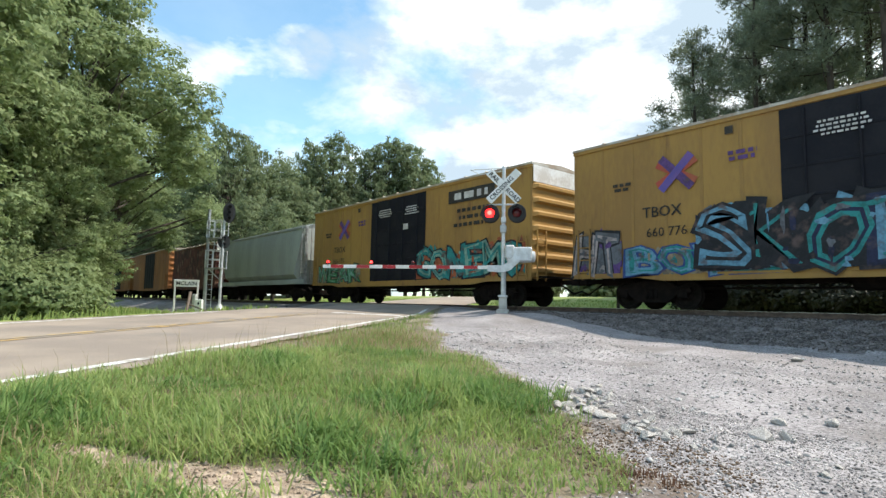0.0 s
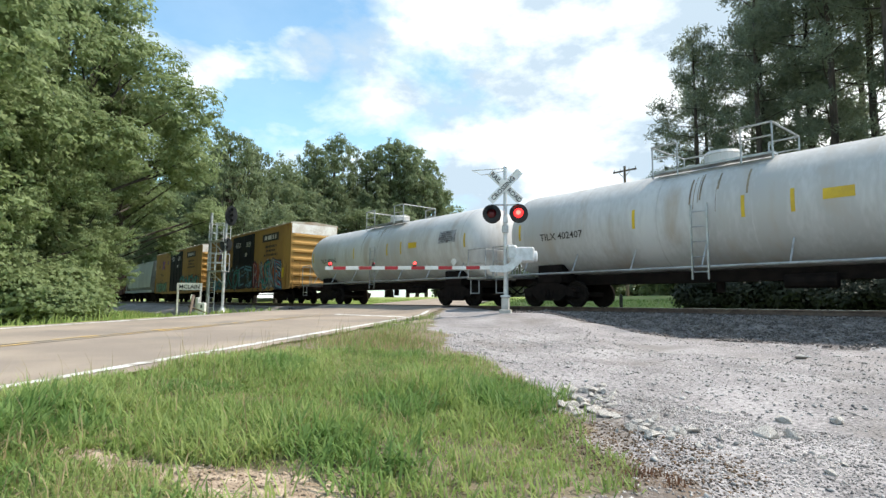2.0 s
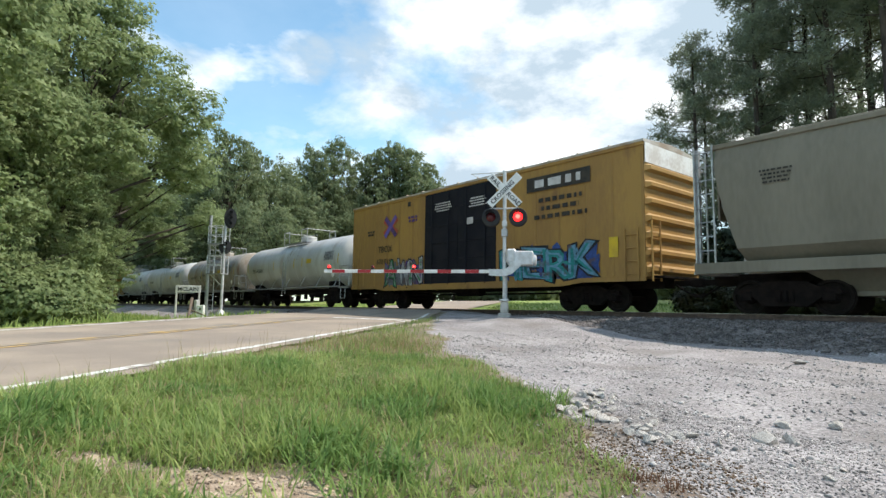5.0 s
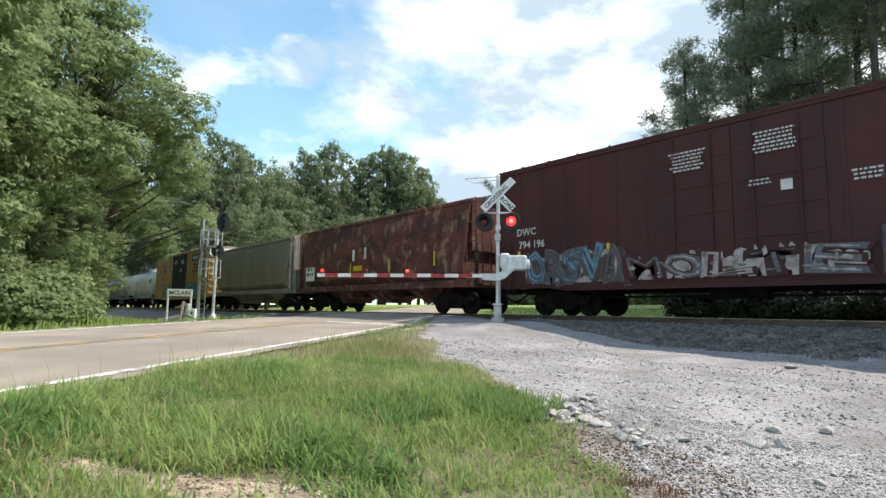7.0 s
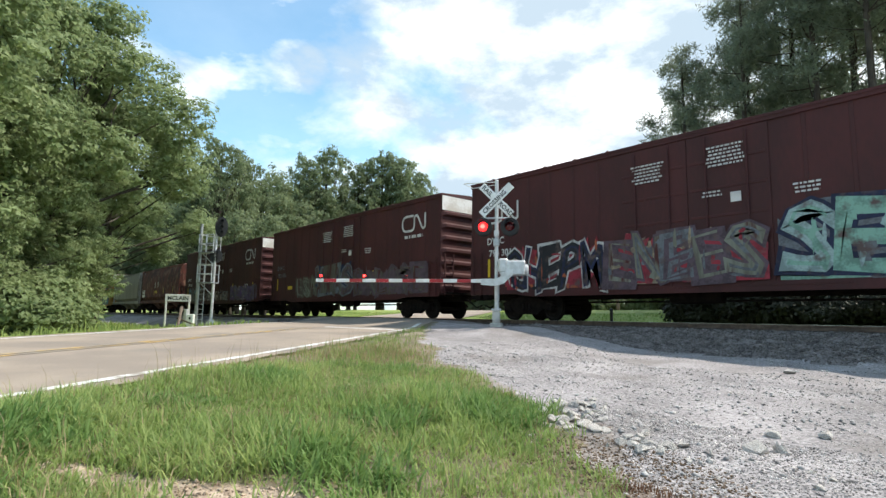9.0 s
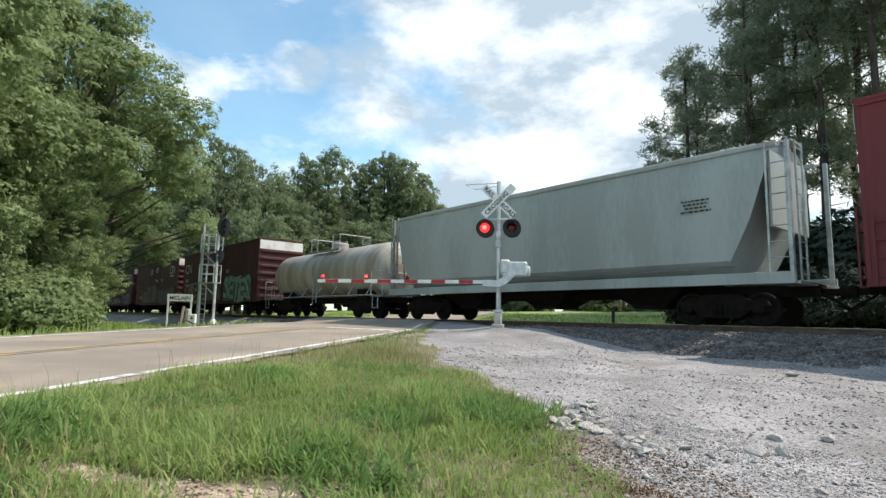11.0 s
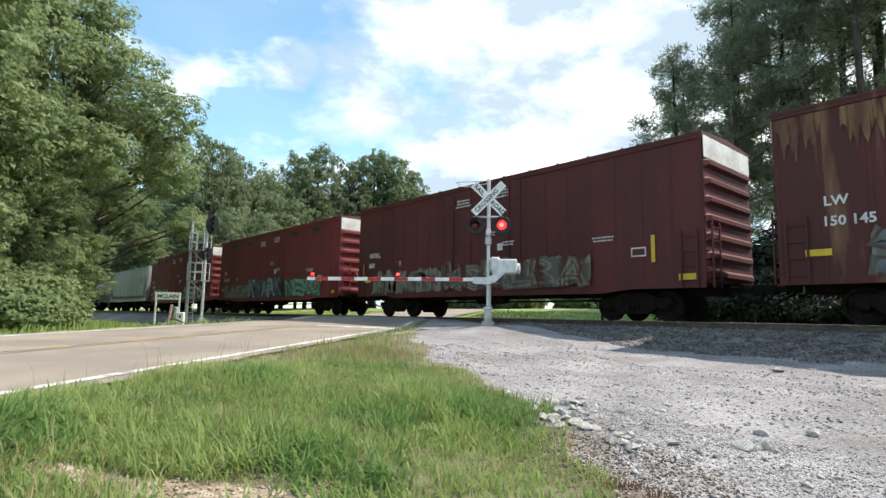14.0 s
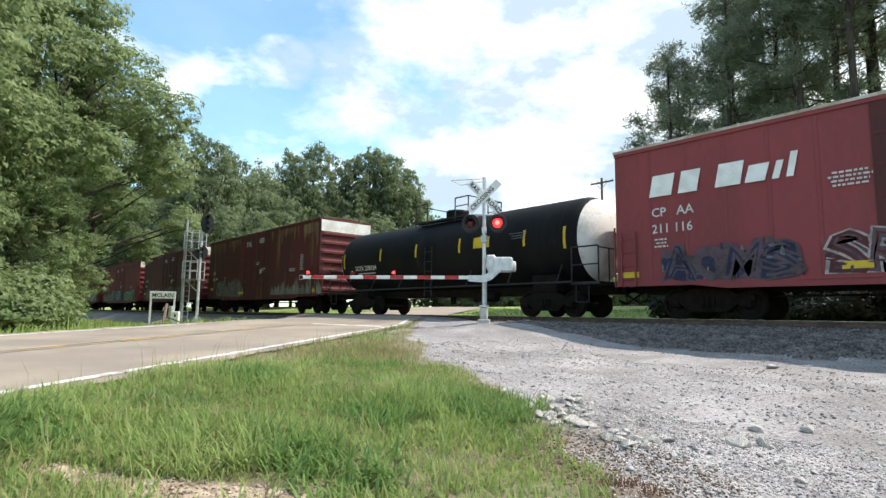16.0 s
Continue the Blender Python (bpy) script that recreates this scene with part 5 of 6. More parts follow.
def boxcar(name, lead, trail, body, label, door="door_navy", door_span=(-2.1, 2.1), top=4.9, white_top=False, roof="roof_galv", ribs=1.0, end_mat=None, double=True):
    L = trail - lead
    h, W, z0 = L / 2, 1.55, 0.78
    root = thing(name, label, "boxcar", "cars of the passing freight train")
    B = M[body]
    bm = boxm(-h + 0.06, h - 0.06, -W, W, z0 + 0.22, top)
    n, ribs_at = int(L / ribs), []
    for i in range(n + 1):
        x = -h + 0.1 + (L - 0.2) * i / n
        if door_span[0] - 0.05 < x < door_span[1] + 0.05:
            continue
        ribs_at.append(x)
    part("body", bm, B, root)
    rib = finish(boxm(-0.045, 0.045, -W - 0.014, -W, z0 + 0.25, top - 0.12, 0.006), "rib", B)
    for x in ribs_at:
        part("rib", rib, None, root, at=pose(x, 0, 0))
    for s in (-1, 1):
        y = s * W
        prof = [(0, z0), (0.05 * s, z0), (0.05 * s, z0 + 0.24), (0.0, z0 + 0.24)]
        bm = bmesh.new()
        xs_ = [(-h + 0.06, 0.1), (-h + 2.2, 0.1), (-h + 3.0, -0.0), (h - 3.0, -0.0), (h - 2.2, 0.1), (h - 0.06, 0.1)]
        vs = quad_faces(bm, [[(x, y + a, z + (k if j < 2 else 0)) for j, (a, z) in enumerate(prof)] for x, k in xs_])
        bm.faces.new(vs[0])
        bm.faces.new(vs[-1])
        bmesh.ops.recalc_face_normals(bm, faces=bm.faces)
        part("side_sill", bm, B, root)
        part("top_plate", boxm(-h + 0.04, h - 0.04, min(y, y + s * 0.045), max(y, y + s * 0.045), top - 0.12, top + 0.01, 0.008), B, root)
        # doors
        if door:
            a, b = door_span
            leafs = ((a, (a + b) / 2), ((a + b) / 2, b)) if double else ((a, b),)
            for p, q in leafs:
                bm = boxm(p + 0.01, q - 0.01, min(y, y + s * 0.03), max(y, y + s * 0.03), z0 + 0.2, top - 0.14)
                dr = part("door", bm, M[door], root, "sliding car door")
                rib_me = finish(boxm(p + 0.08, q - 0.08, min(y, y + s * 0.045), max(y, y + s * 0.045), 0, 0.07, 0.006), "door_rib", M[door])
                for k in range(5):
                    part("door_rib", rib_me, None, dr, at=pose(0, 0, z0 + 0.45 + k * (top - z0 - 0.9) / 4.6))
                bar_me = finish(tube(bmesh.new(), (0, y + s * 0.075, z0 + 0.2), (0, y + s * 0.075, top - 0.2), 0.022, 6), "locking_bar", M[door])
                for k in (0.25, 0.75):
                    part("locking_bar", bar_me, None, dr, at=pose(p + (q - p) * k, 0, 0))
            part("door_rail", boxm(a - 1.5, b + 1.5, min(y, y + s * 0.07), max(y, y + s * 0.07), z0 + 0.14, z0 + 0.2), B, root)
    # roof: low ridge, overhang, seams
    bm = bmesh.new()
    prof = [(-W - 0.06, top - 0.02), (-W - 0.06, top + 0.05), (0, top + 0.16), (W + 0.06, top + 0.05), (W + 0.06, top - 0.02)]
    vs = quad_faces(bm, [[(x, y, z) for y, z in prof] for x in (-h + 0.02, h - 0.02)])
    bm.faces.new(vs[0])
    bm.faces.new(vs[1])
    for i in range(1, 14):
        x = -h + L * i / 14
        quad_faces(bm, [[(x - 0.04, y, z + 0.002) for y, z in prof[1:4]], [(x, y, z + 0.045) for y, z in prof[1:4]], [(x + 0.04, y, z + 0.002) for y, z in prof[1:4]]], close=False)
    bmesh.ops.recalc_face_normals(bm, faces=bm.faces)
    part("roof", bm, M[roof], root, "weathered ribbed steel roof")
    # corrugated ends
    E = M[end_mat or body]
    for s in (-1, 1):
        bm = bmesh.new()
        levels = [(z0 + 0.25, 0.0)]
        k = 7
        lo, hi = z0 + 0.45, top - (0.75 if white_top else 0.4)
        for i in range(k):
            z = lo + (hi - lo) * i / (k - 1)
            levels += [(z - 0.13, 0.0), (z - 0.05, 0.1), (z + 0.05, 0.1), (z + 0.13, 0.0)]
        levels.append((top - 0.02, 0.0))
        rings = []
        for z, d in levels:
            x = s * (h - 0.06)
            rings.append([(x + s * 0.012, -W + 0.02, z), (x + s * (0.012 + d), -W + 0.22, z), (x + s * (0.012 + d), W - 0.22, z), (x + s * 0.012, W - 0.02, z)])
        quad_faces(bm, rings, close=False)
        bmesh.ops.recalc_face_normals(bm, faces=bm.faces)
        en = part("car_end", bm, E, root, "corrugated steel car end")
        if white_top:
            x = s * (h - 0.03)
            part("top_panel", boxm(min(x, x + s * 0.012), max(x, x + s * 0.012), -W + 0.03, W - 0.03, top - 0.62, top - 0.03), M["white_end"], en, "white-painted top panel")
        ladder(root, s * (h + 0.08), -W + 0.35, z0 + 0.1, 2.6, 0.45, E, "y", 5, "end_ladder")
        part("end_platform", boxm(min(s * (h - 0.05), s * (h + 0.3)), max(s * (h - 0.05), s * (h + 0.3)), -1.2, 1.2, z0 + 0.2, z0 + 0.26), M["running_gear"], root)
        ladder(root, s * (h - 0.45), -W - 0.08, z0 + 0.1, 2.4, 0.42, B, "x", 4, "side_ladder")
    bm = boxm(-h + 0.2, h - 0.2, -0.3, 0.3, 0.72, z0 + 0.3)
    for i in range(12):
        x = -h + 2.5 + (L - 5) * i / 11
        box(bm, x - 0.05, x + 0.05, -1.4, 1.4, 0.86, z0 + 0.24)
    tube(bm, (-1.0, -0.6, 0.72), (0.4, -0.6, 0.72), 0.2, 10)
    tube(bm, (-h + 3, -0.5, 0.6), (h - 3, -0.5, 0.6), 0.03, 6)
    part("underframe", bm, M["running_gear"], root, "grimy black underframe with brake gear")
    running_gear(root, L, 2.35)
    CARS.append((root, (lead + trail) / 2))
    return root, h


def tank_car(lead, trail, shell, label, R=1.47, zc=2.52, band=None, end_mat=None):
    L = trail - lead
    h = L / 2
    root = thing("tank_car", label, "tank car", "cars of the passing freight train")
    bm = bmesh.new()
    prof = [(-h + 0.85 * (1 - math.cos(t)), max(0.03, R * math.sin(t))) for t in [math.pi / 2 * i / 8 for i in range(9)]]
    mid = [(x, R) for x in np.linspace(-h + 2.0, h - 2.0, 7)]
    prof = prof + mid + [(-x, r) for x, r in prof[::-1]]
    lathe(bm, prof, "x", 40, (0, 0, zc))
    me = smooth(finish(bm, "tank", M[shell]), 40)
    part("tank", me, None, root)
    if end_mat:
        for s in (-1, 1):
            bm = bmesh.new()
            pr = [(s * (-p[0] + 0.006), p[1] * 1.002 + 0.004) for p in prof[:7]]
            lathe(bm, pr, "x", 40, (0, 0, zc))
            part("tank_end", smooth(finish(bm, "tank_end", M[end_mat]), 40), None, root, "white-painted tank head")
            x = s * (h - 0.92) - 0.05
            tank_patch(root, R, zc, x, x + 0.1, zc - 0.35, zc + 0.35, "yellow_mark", "reflector")
    band_me = finish(lathe(bmesh.new(), [(-0.02, R + 0.004), (0.02, R + 0.004)], "x", 40), "weld_band", M[shell])
    for x in np.linspace(-h + 1.1, h - 1.1, 6):
        part("weld_band", band_me, None, root, at=pose(x, 0, zc))
    # top fittings
    S = M["steel_grey"] if shell != "black_tank" else M["black"]
    zt = zc + R
    bm = bmesh.new()
    lathe(bm, [(zt - 0.1, 0.48), (zt + 0.28, 0.48), (zt + 0.30, 0.50), (zt + 0.38, 0.46)], "z", 20)
    lathe(bm, [(zt - 0.1, 0.16), (zt + 0.2, 0.16)], "z", 12, (-0.95, 0.1, 0))
    part("manway", bm, M[shell], root, "domed manway with lid")
    deck = part("top_platform", boxm(-1.6, 1.6, -0.95, -0.62, zt - 0.12, zt - 0.06), S, root, "steel grating walkway")
    part("top_platform", boxm(-1.6, 1.6, 0.62, 0.95, zt - 0.12, zt - 0.06), S, root)
    bm = bmesh.new()
    for y in (-0.95, 0.95):
        for x in (-1.6, -0.85, 0.85, 1.6):
            tube(bm, (x, y, zt - 0.25), (x, y, zt + 0.68), 0.025, 6)
        for a, b in ((-1.6, -0.85), (0.85, 1.6)):
            tube(bm, (a, y, zt + 0.68), (b, y, zt + 0.68), 0.025, 6)
            tube(bm, (a, y, zt + 0.34), (b, y, zt + 0.34), 0.02, 6)
    for x in (-1.6, 1.6):
        tube(bm, (x, -0.95, zt + 0.68), (x, 0.95, zt + 0.68), 0.025, 6)
    part("railing", bm, S, deck, "pipe safety railing")
    for s in (-1, 1):
        ladder(root, 0.0, s * (R + 0.12), 0.75, zc + 0.2, 0.42, S, "x", 5, "side_ladder")
        bm = bmesh.new()
        y = s * (R + 0.05)
        tube(bm, (-h + 0.6, y, 1.08), (h - 0.6, y, 1.08), 0.035, 8)
        for x in np.linspace(-h + 1.2, h - 1.2, 7):
            tube(bm, (x, y, 1.08), (x, s * (R - 0.28), zc - 0.8), 0.022, 6)
        part("running_rail", bm, S, root, "long pipe handrail")
        # head platform with railings and steps
        x0, x1 = sorted((s * (h - 0.7), s * (h + 0.35)))
        part("end_platform", boxm(x0, x1, -1.5, 1.5, 1.0, 1.08), S, root)
        bm = bmesh.new()
        for yy in (-1.48, 1.48):
            for x in (x0 + 0.05, x1 - 0.05):
                tube(bm, (x, yy, 1.08), (x, yy, 2.15), 0.025, 6)
            tube(bm, (x0 + 0.05, yy, 2.15), (x1 - 0.05, yy, 2.15), 0.025, 6)
            tube(bm, (x0 + 0.05, yy, 1.6), (x1 - 0.05, yy, 1.6), 0.02, 6)
            for x in (x0 + 0.2, x0 + 0.65):
                tube(bm, (x, yy, 0.45), (x, yy, 1.05), 0.02, 6)
            tube(bm, (x0 + 0.2, yy, 0.47), (x0 + 0.65, yy, 0.47), 0.02, 6)
        xe = s * (h + 0.3)
        for yy in (-0.9, -0.3, 0.3, 0.9):
            tube(bm, (xe, yy, 1.08), (xe, yy, 2.1), 0.022, 6)
        tube(bm, (xe, -1.48, 2.1), (xe, 1.48, 2.1), 0.025, 6)
        part("end_railing", bm, S, root, "end platform railing")
        bm = boxm(s * (h - 2.0) - 0.5, s * (h - 2.0) + 0.5, -1.1, 1.1, 0.8, zc - R + 0.35, 0.02)
        part("saddle", bm, M["running_gear"], root)
    bm = boxm(-h - 0.25, h + 0.25, -0.32, 0.32, 0.74, 1.05)
    tube(bm, (-0.2, 0, zc - R + 0.1), (-0.2, 0, 0.45), 0.12, 10)
    tube(bm, (1.6, -0.5, 0.7), (2.7, -0.5, 0.7), 0.18, 10)
    part("centre_sill", bm, M["running_gear"], root, "black centre sill")
    running_gear(root, L + 0.4, 2.15)
    CARS.append((root, (lead + trail) / 2))
    return root, h, R, zc


def round_side(R, zc, z, lift=0.012):
    """Depth and tilt of lettering on the tank's near flank at height z."""
    a = math.asin((z - zc) / R)
    return -(R + lift) * math.cos(a), math.degrees(a)


def tank_letters(root, R, zc, words, x, z, size, material, bold=0.0):
    y, a = round_side(R, zc, z + size * 0.35)
    part("lettering", text_mesh(words, size, M[material], bold), None, root, at=pose(x, y, z + size * 0.35, 90 - a, 0, 0) @ pose(0, -size * 0.35, 0))


def tank_patch(root, R, zc, x0, x1, z0, z1, material, name="placard"):
    bm = bmesh.new()
    rows = []
    for i in range(5):
        z = z0 + (z1 - z0) * i / 4
        y, _ = round_side(R, zc, z, 0.008)
        rows.append([(x0, y, z), (x1, y, z)])
    quad_faces(bm, rows, close=False)
    bmesh.ops.recalc_face_normals(bm, faces=bm.faces)
    part(name, bm, M[material], root)


def hopper(lead, trail, body, label, top=4.55, end_mat=None, frame_mat=None, slope=0.5):
    L = trail - lead
    h = L / 2
    root = thing("covered_hopper", label, "hopper car", "cars of the passing freight train")
    B = M[body]
    # body: bulged sides, slope sheets inward at the ends
    half = [(0.35, 1.15), (1.25, 1.3), (1.56, 1.6), (1.6, 2.6), (1.57, 3.7), (1.42, top - 0.25), (0.9, top), (0.0, top + 0.06)]
    ring = [(-y, z) for y, z in half] + [(y, z) for y, z in half[-2::-1]]
    bm = bmesh.new()
    rings = []
    for x in (-h + 0.55, -h + 0.75, 0, h - 0.75, h - 0.55):
        cut = slope if x else 0
        rings.append([(x - math.copysign(cut * max(0, 3.3 - z), x), y, z) for y, z in ring])
    vs = quad_faces(bm, rings)
    bm.faces.new(vs[0])
    bm.faces.new(vs[-1])
    bmesh.ops.recalc_face_normals(bm, faces=bm.faces)
    part("body", smooth(finish(bm, "body", B), 30), None, root)
    for s in (-1, 1):
        part("side_sill", boxm(-h, h, min(s * 1.52, s * 1.62), max(s * 1.52, s * 1.62), 1.0, 1.28, 0.01), B, root)
        part("roof_rail", boxm(-h + 0.3, h - 0.3, min(s * 1.38, s * 1.48), max(s * 1.38, s * 1.48), top - 0.28, top - 0.16, 0.01), B, root)
        x = s * (h - 0.28)
        F_ = M[frame_mat or "steel_grey"]
        for y in (-1.45, 1.45):
            part("corner_post", boxm(x + s * 0.2 - 0.05, x + s * 0.2 + 0.05, y - 0.05, y + 0.05, 1.05, top - 0.2), F_, root)
        ladder(root, x, -1.56, 1.05, top - 0.15, 0.48, F_, "x", 9, "side_ladder")
        ladder(root, x + s * 0.3, -1.0, 1.05, top - 0.15, 0.45, F_, "y", 9, "end_ladder")
        bm = boxm(min(x - s * 0.25, x + s * 0.35), max(x - s * 0.25, x + s * 0.35), -1.5, 1.5, 1.0, 1.07)
        part("end_platform", bm, F_, root)
        part("slope_sheet", boxm(min(s * (h - 0.56), s * (h - 0.5)), max(s * (h - 0.56), s * (h - 0.5)), -1.3, 1.3, 2.4, top - 0.3, 0.01), B, root)
    bm = boxm(-h + 0.3, h - 0.3, -0.35, 0.35, top + 0.10, top + 0.15)
    for x in np.linspace(-h + 0.6, h - 0.6, 12):
        box(bm, x - 0.04, x + 0.04, -0.45, 0.45, top - 0.02, top + 0.1)
    part("running_board", bm, M["roof_galv"], root, "roof walkway grating")
    bm = boxm(-h + 1.0, h - 1.0, -0.75, 0.75, top + 0.02, top + 0.09, 0.02)
    part("hatch", bm, B, root, "long roof hatch")
    for x in (-h * 0.48, 0, h * 0.48):
        bm = bmesh.new()
        rr_ = [[(x - a, -b, z), (x + a, -b, z), (x + a, b, z), (x - a, b, z)] for a, b, z in ((1.7, 1.25, 1.3), (0.55, 0.6, 0.55), (0.5, 0.6, 0.45))]
        vs = quad_faces(bm, rr_)
        bm.faces.new(vs[-1])
        bmesh.ops.recalc_face_normals(bm, faces=bm.faces)
        part("outlet", bm, B if body != "grey_hopper" else M["running_gear"], root, "sloped discharge outlet")
    part("centre_sill", boxm(-h - 0.1, h + 0.1, -0.25, 0.25, 0.75, 1.05), M["running_gear"], root)
    running_gear(root, L, 1.9)
    CARS.append((root, (lead + trail) / 2))
    return root, h

# ---- the cars in order, with their lettering, marks and sprayed paint
boxcar("boxcar", -128.0, -112.0, "orange_car", "weathered orange boxcar near the front of the train")
boxcar("boxcar", -110.2, -94.2, "orange_car", "weathered orange boxcar near the front of the train")
boxcar("boxcar", -92.5, -76.4, "orange_car", "weathered orange boxcar with dark doors")
boxcar("boxcar", -74.8, -59.0, "orange_car", "weathered orange boxcar with dark doors")
boxcar("boxcar", -57.2, -44.9, "rust_car", "dark rusty boxcar with a white end panel", door=None, white_top=True, top=4.5)
c, h = hopper(-43.9, -29.3, "grey_hopper", "grey covered hopper car with end ladders")
bars(c, -h + 1.2, 3.6, 0.8, 4, "letter_black", -1.63, seed=3)


def rail_box(lead, trail, tag):
    c, h = boxcar("boxcar", lead, trail, "yellow_car", "yellow boxcar with dark doors and sprayed graffiti", white_top=True)
    # crossed emblem of blue and red strokes
    ex, ez = -h + 3.4, 3.7
    for k, (a, m) in enumerate(((30, "emblem_red"), (-30, "emblem_red"), (46, "paint_violet"), (-46, "emblem_blue"))):
        part("emblem_stroke", boxm(-0.62, 0.62, -0.002, 0.002, -0.11, 0.11), M[m], c, at=pose(ex, -1.590 - 0.005 * k, ez, 0, a, 0))
    bars(c, -h + 1.4, 3.55, 0.7, 2, "letter_black", -1.592, 0.09, seed=2)
    bars(c, ex + 1.3, 3.9, 0.8, 2, "paint_violet", -1.592, 0.1, seed=4)
    part("mark", boxm(ex + 1.3, ex + 1.5, -1.595, -1.59, 4.45, 4.65), M["letter_black"], c)
    letters(c, "TBOX", -h + 2.4, 2.55, 0.42, "letter_black", -1.592, 0.004)
    bars(c, -1.4, 4.25, 1.1, 4, "letter_white", -1.64, 0.05, seed=5)
    bars(c, 0.7, 4.2, 1.0, 4, "letter_white", -1.64, 0.05, seed=6)
    patch(c, 0.6, 0.95, 3.25, 3.5, "letter_white", -1.64, "notice")
    part("emblem_panel", boxm(3.6, 6.2, -1.596, -1.59, 4.0, 4.5), M["letter_black"], c)
    bars(c, 3.75, 4.12, 2.3, 1, "letter_white", -1.6, 0.26, seed=7)
    bars(c, 3.9, 3.6, 2.2, 3, "letter_black", -1.592, 0.14, 0.14, seed=8)
    patch(c, h - 1.2, h - 0.9, 1.6, 2.2, "yellow_mark", -1.595, "reflector")
    return c, h


c, h = rail_box(-28.3, -12.3, 0)
letters(c, "665 190", -h + 2.3, 2.0, 0.36, "letter_black", -1.592)
graffiti(c, 1.6, 7.6, 1.05, 2.35, "GONEMO", ["paint_teal", "paint_teal", "paint_mint"], "paint_ink", ["paint_teal", "paint_orange"], 3, y=-1.592)
graffiti(c, -7.2, -3.0, 1.0, 1.9, "WEAK", ["paint_green", "paint_mint"], "paint_ink", ["paint_green", "paint_beige"], 4, y=-1.592)
c, h = rail_box(-10.65, 5.42, 1)
letters(c, "660 776", -h + 2.5, 2.0, 0.36, "letter_black", -1.592)
graffiti(c, -4.0, 2.0, 1.0, 2.6, "SKOET", ["paint_navy", "paint_sky_blue", "paint_ink", "paint_teal"], "paint_ink", ["paint_navy", "paint_slate", "paint_sky_blue", "paint_ink"], 5, y=-1.66)
graffiti(c, -6.1, -2.2, 0.95, 1.75, "BOTE", ["paint_teal", "paint_sky_blue"], "paint_blue", ["paint_sky_blue", "paint_teal", "paint_beige"], 45, y=-1.592)
graffiti(c, 2.2, 6.7, 0.95, 2.75, "RASKE", ["paint_sky_blue", "paint_crimson", "paint_chrome", "paint_teal", "paint_beige"], "paint_navy", ["paint_sky_blue", "paint_chrome", "paint_orange"], 6, y=-1.592)
graffiti(c, -7.9, -6.4, 1.0, 2.3, "HT", ["paint_slate", "paint_pale"], "paint_ink", ["paint_violet", "paint_slate"], 7, y=-1.592)

for lead, trail, shell, mark, num, lab in ((7.25, 21.9, "white_tank", "TILX", "402342", "white tank car, clean with faint streaks"), (22.9, 37.6, "white_tank", "TILX", "402407", "white tank car with yellow placards"),
                                           (38.45, 51.9, "stained_tank", "TILX", "400973", "dirty white tank car streaked with rust and scrawls"), (52.9, 67.5, "white_tank", "TILX", "402333", "white tank car with black lettering")):
    c, h, R, zc = tank_car(lead, trail, shell, lab)
    tank_letters(c, R, zc, mark + " " + num, -h + 1.9, zc - 0.33, 0.32, "letter_black", 0.002)
    tank_patch(c, R, zc, h - 2.5, h - 1.45, zc + 0.0, zc + 0.5, "paint_chrome")
    bars(c, h - 2.4, zc + 0.38, 0.85, 5, "paint_slate", -R - 0.02, 0.04, 0.04, seed=10)
    tank_patch(c, R, zc, h - 4.6, h - 4.0, zc - 0.05, zc + 0.2, "yellow_mark")
    for x in (-2.0, 1.0, 2.1, h - 0.95, -h + 0.95):
        tank_patch(c, R, zc, x, x + 0.09, zc - 0.25, zc + 0.3, "yellow_mark", "reflector")
    y, a = round_side(R, zc, 1.75)
    part("placard", boxm(-0.14, 0.14, -0.004, 0.004, -0.14, 0.14), M["sign_white"], c, at=pose(h - 1.7, y - 0.05, 1.75, 0, 45, 0))
    rs = random.Random(int(lead))
    for k in range(7 if shell == "white_tank" else 22):
        x, w, d = (rs.gauss(0, 0.7) if k < 7 else rs.uniform(-h + 1.2, h - 1.2)), rs.uniform(0.012, 0.05), rs.uniform(0.3, 1.2)
        tank_patch(c, R, zc, x, x + w, zc + 1.15 - d, zc + 1.15 - rs.uniform(0, 0.2), "paint_beige" if shell == "white_tank" else "rust", "stain")
    if shell == "stained_tank":
        r = random.Random(4)
        bm = bmesh.new()
        for k in range(22):
            x, z = -h + 4.0 + k * (0.27 if k < 12 else 0.3), zc - 0.75 + r.uniform(-0.2, 0.25)
            y, _ = round_side(R, zc, z, 0.02)
            x2, z2 = x + r.uniform(-0.2, 0.3), z + r.uniform(0.2, 0.8 if k < 12 else 0.4)
            y2, _ = round_side(R, zc, z2, 0.02)
            tube(bm, (x, y, z), (x2, y2, z2), 0.013, 5)
            if k % 3:
                x3, z3 = x2 + r.uniform(0.1, 0.4), z2 - r.uniform(0.2, 0.7)
                tube(bm, (x2, y2, z2), (x3, round_side(R, zc, z3, 0.02)[0], z3), 0.013, 5)
        part("scrawl", bm, M["letter_black"], c, "black sprayed scrawl")

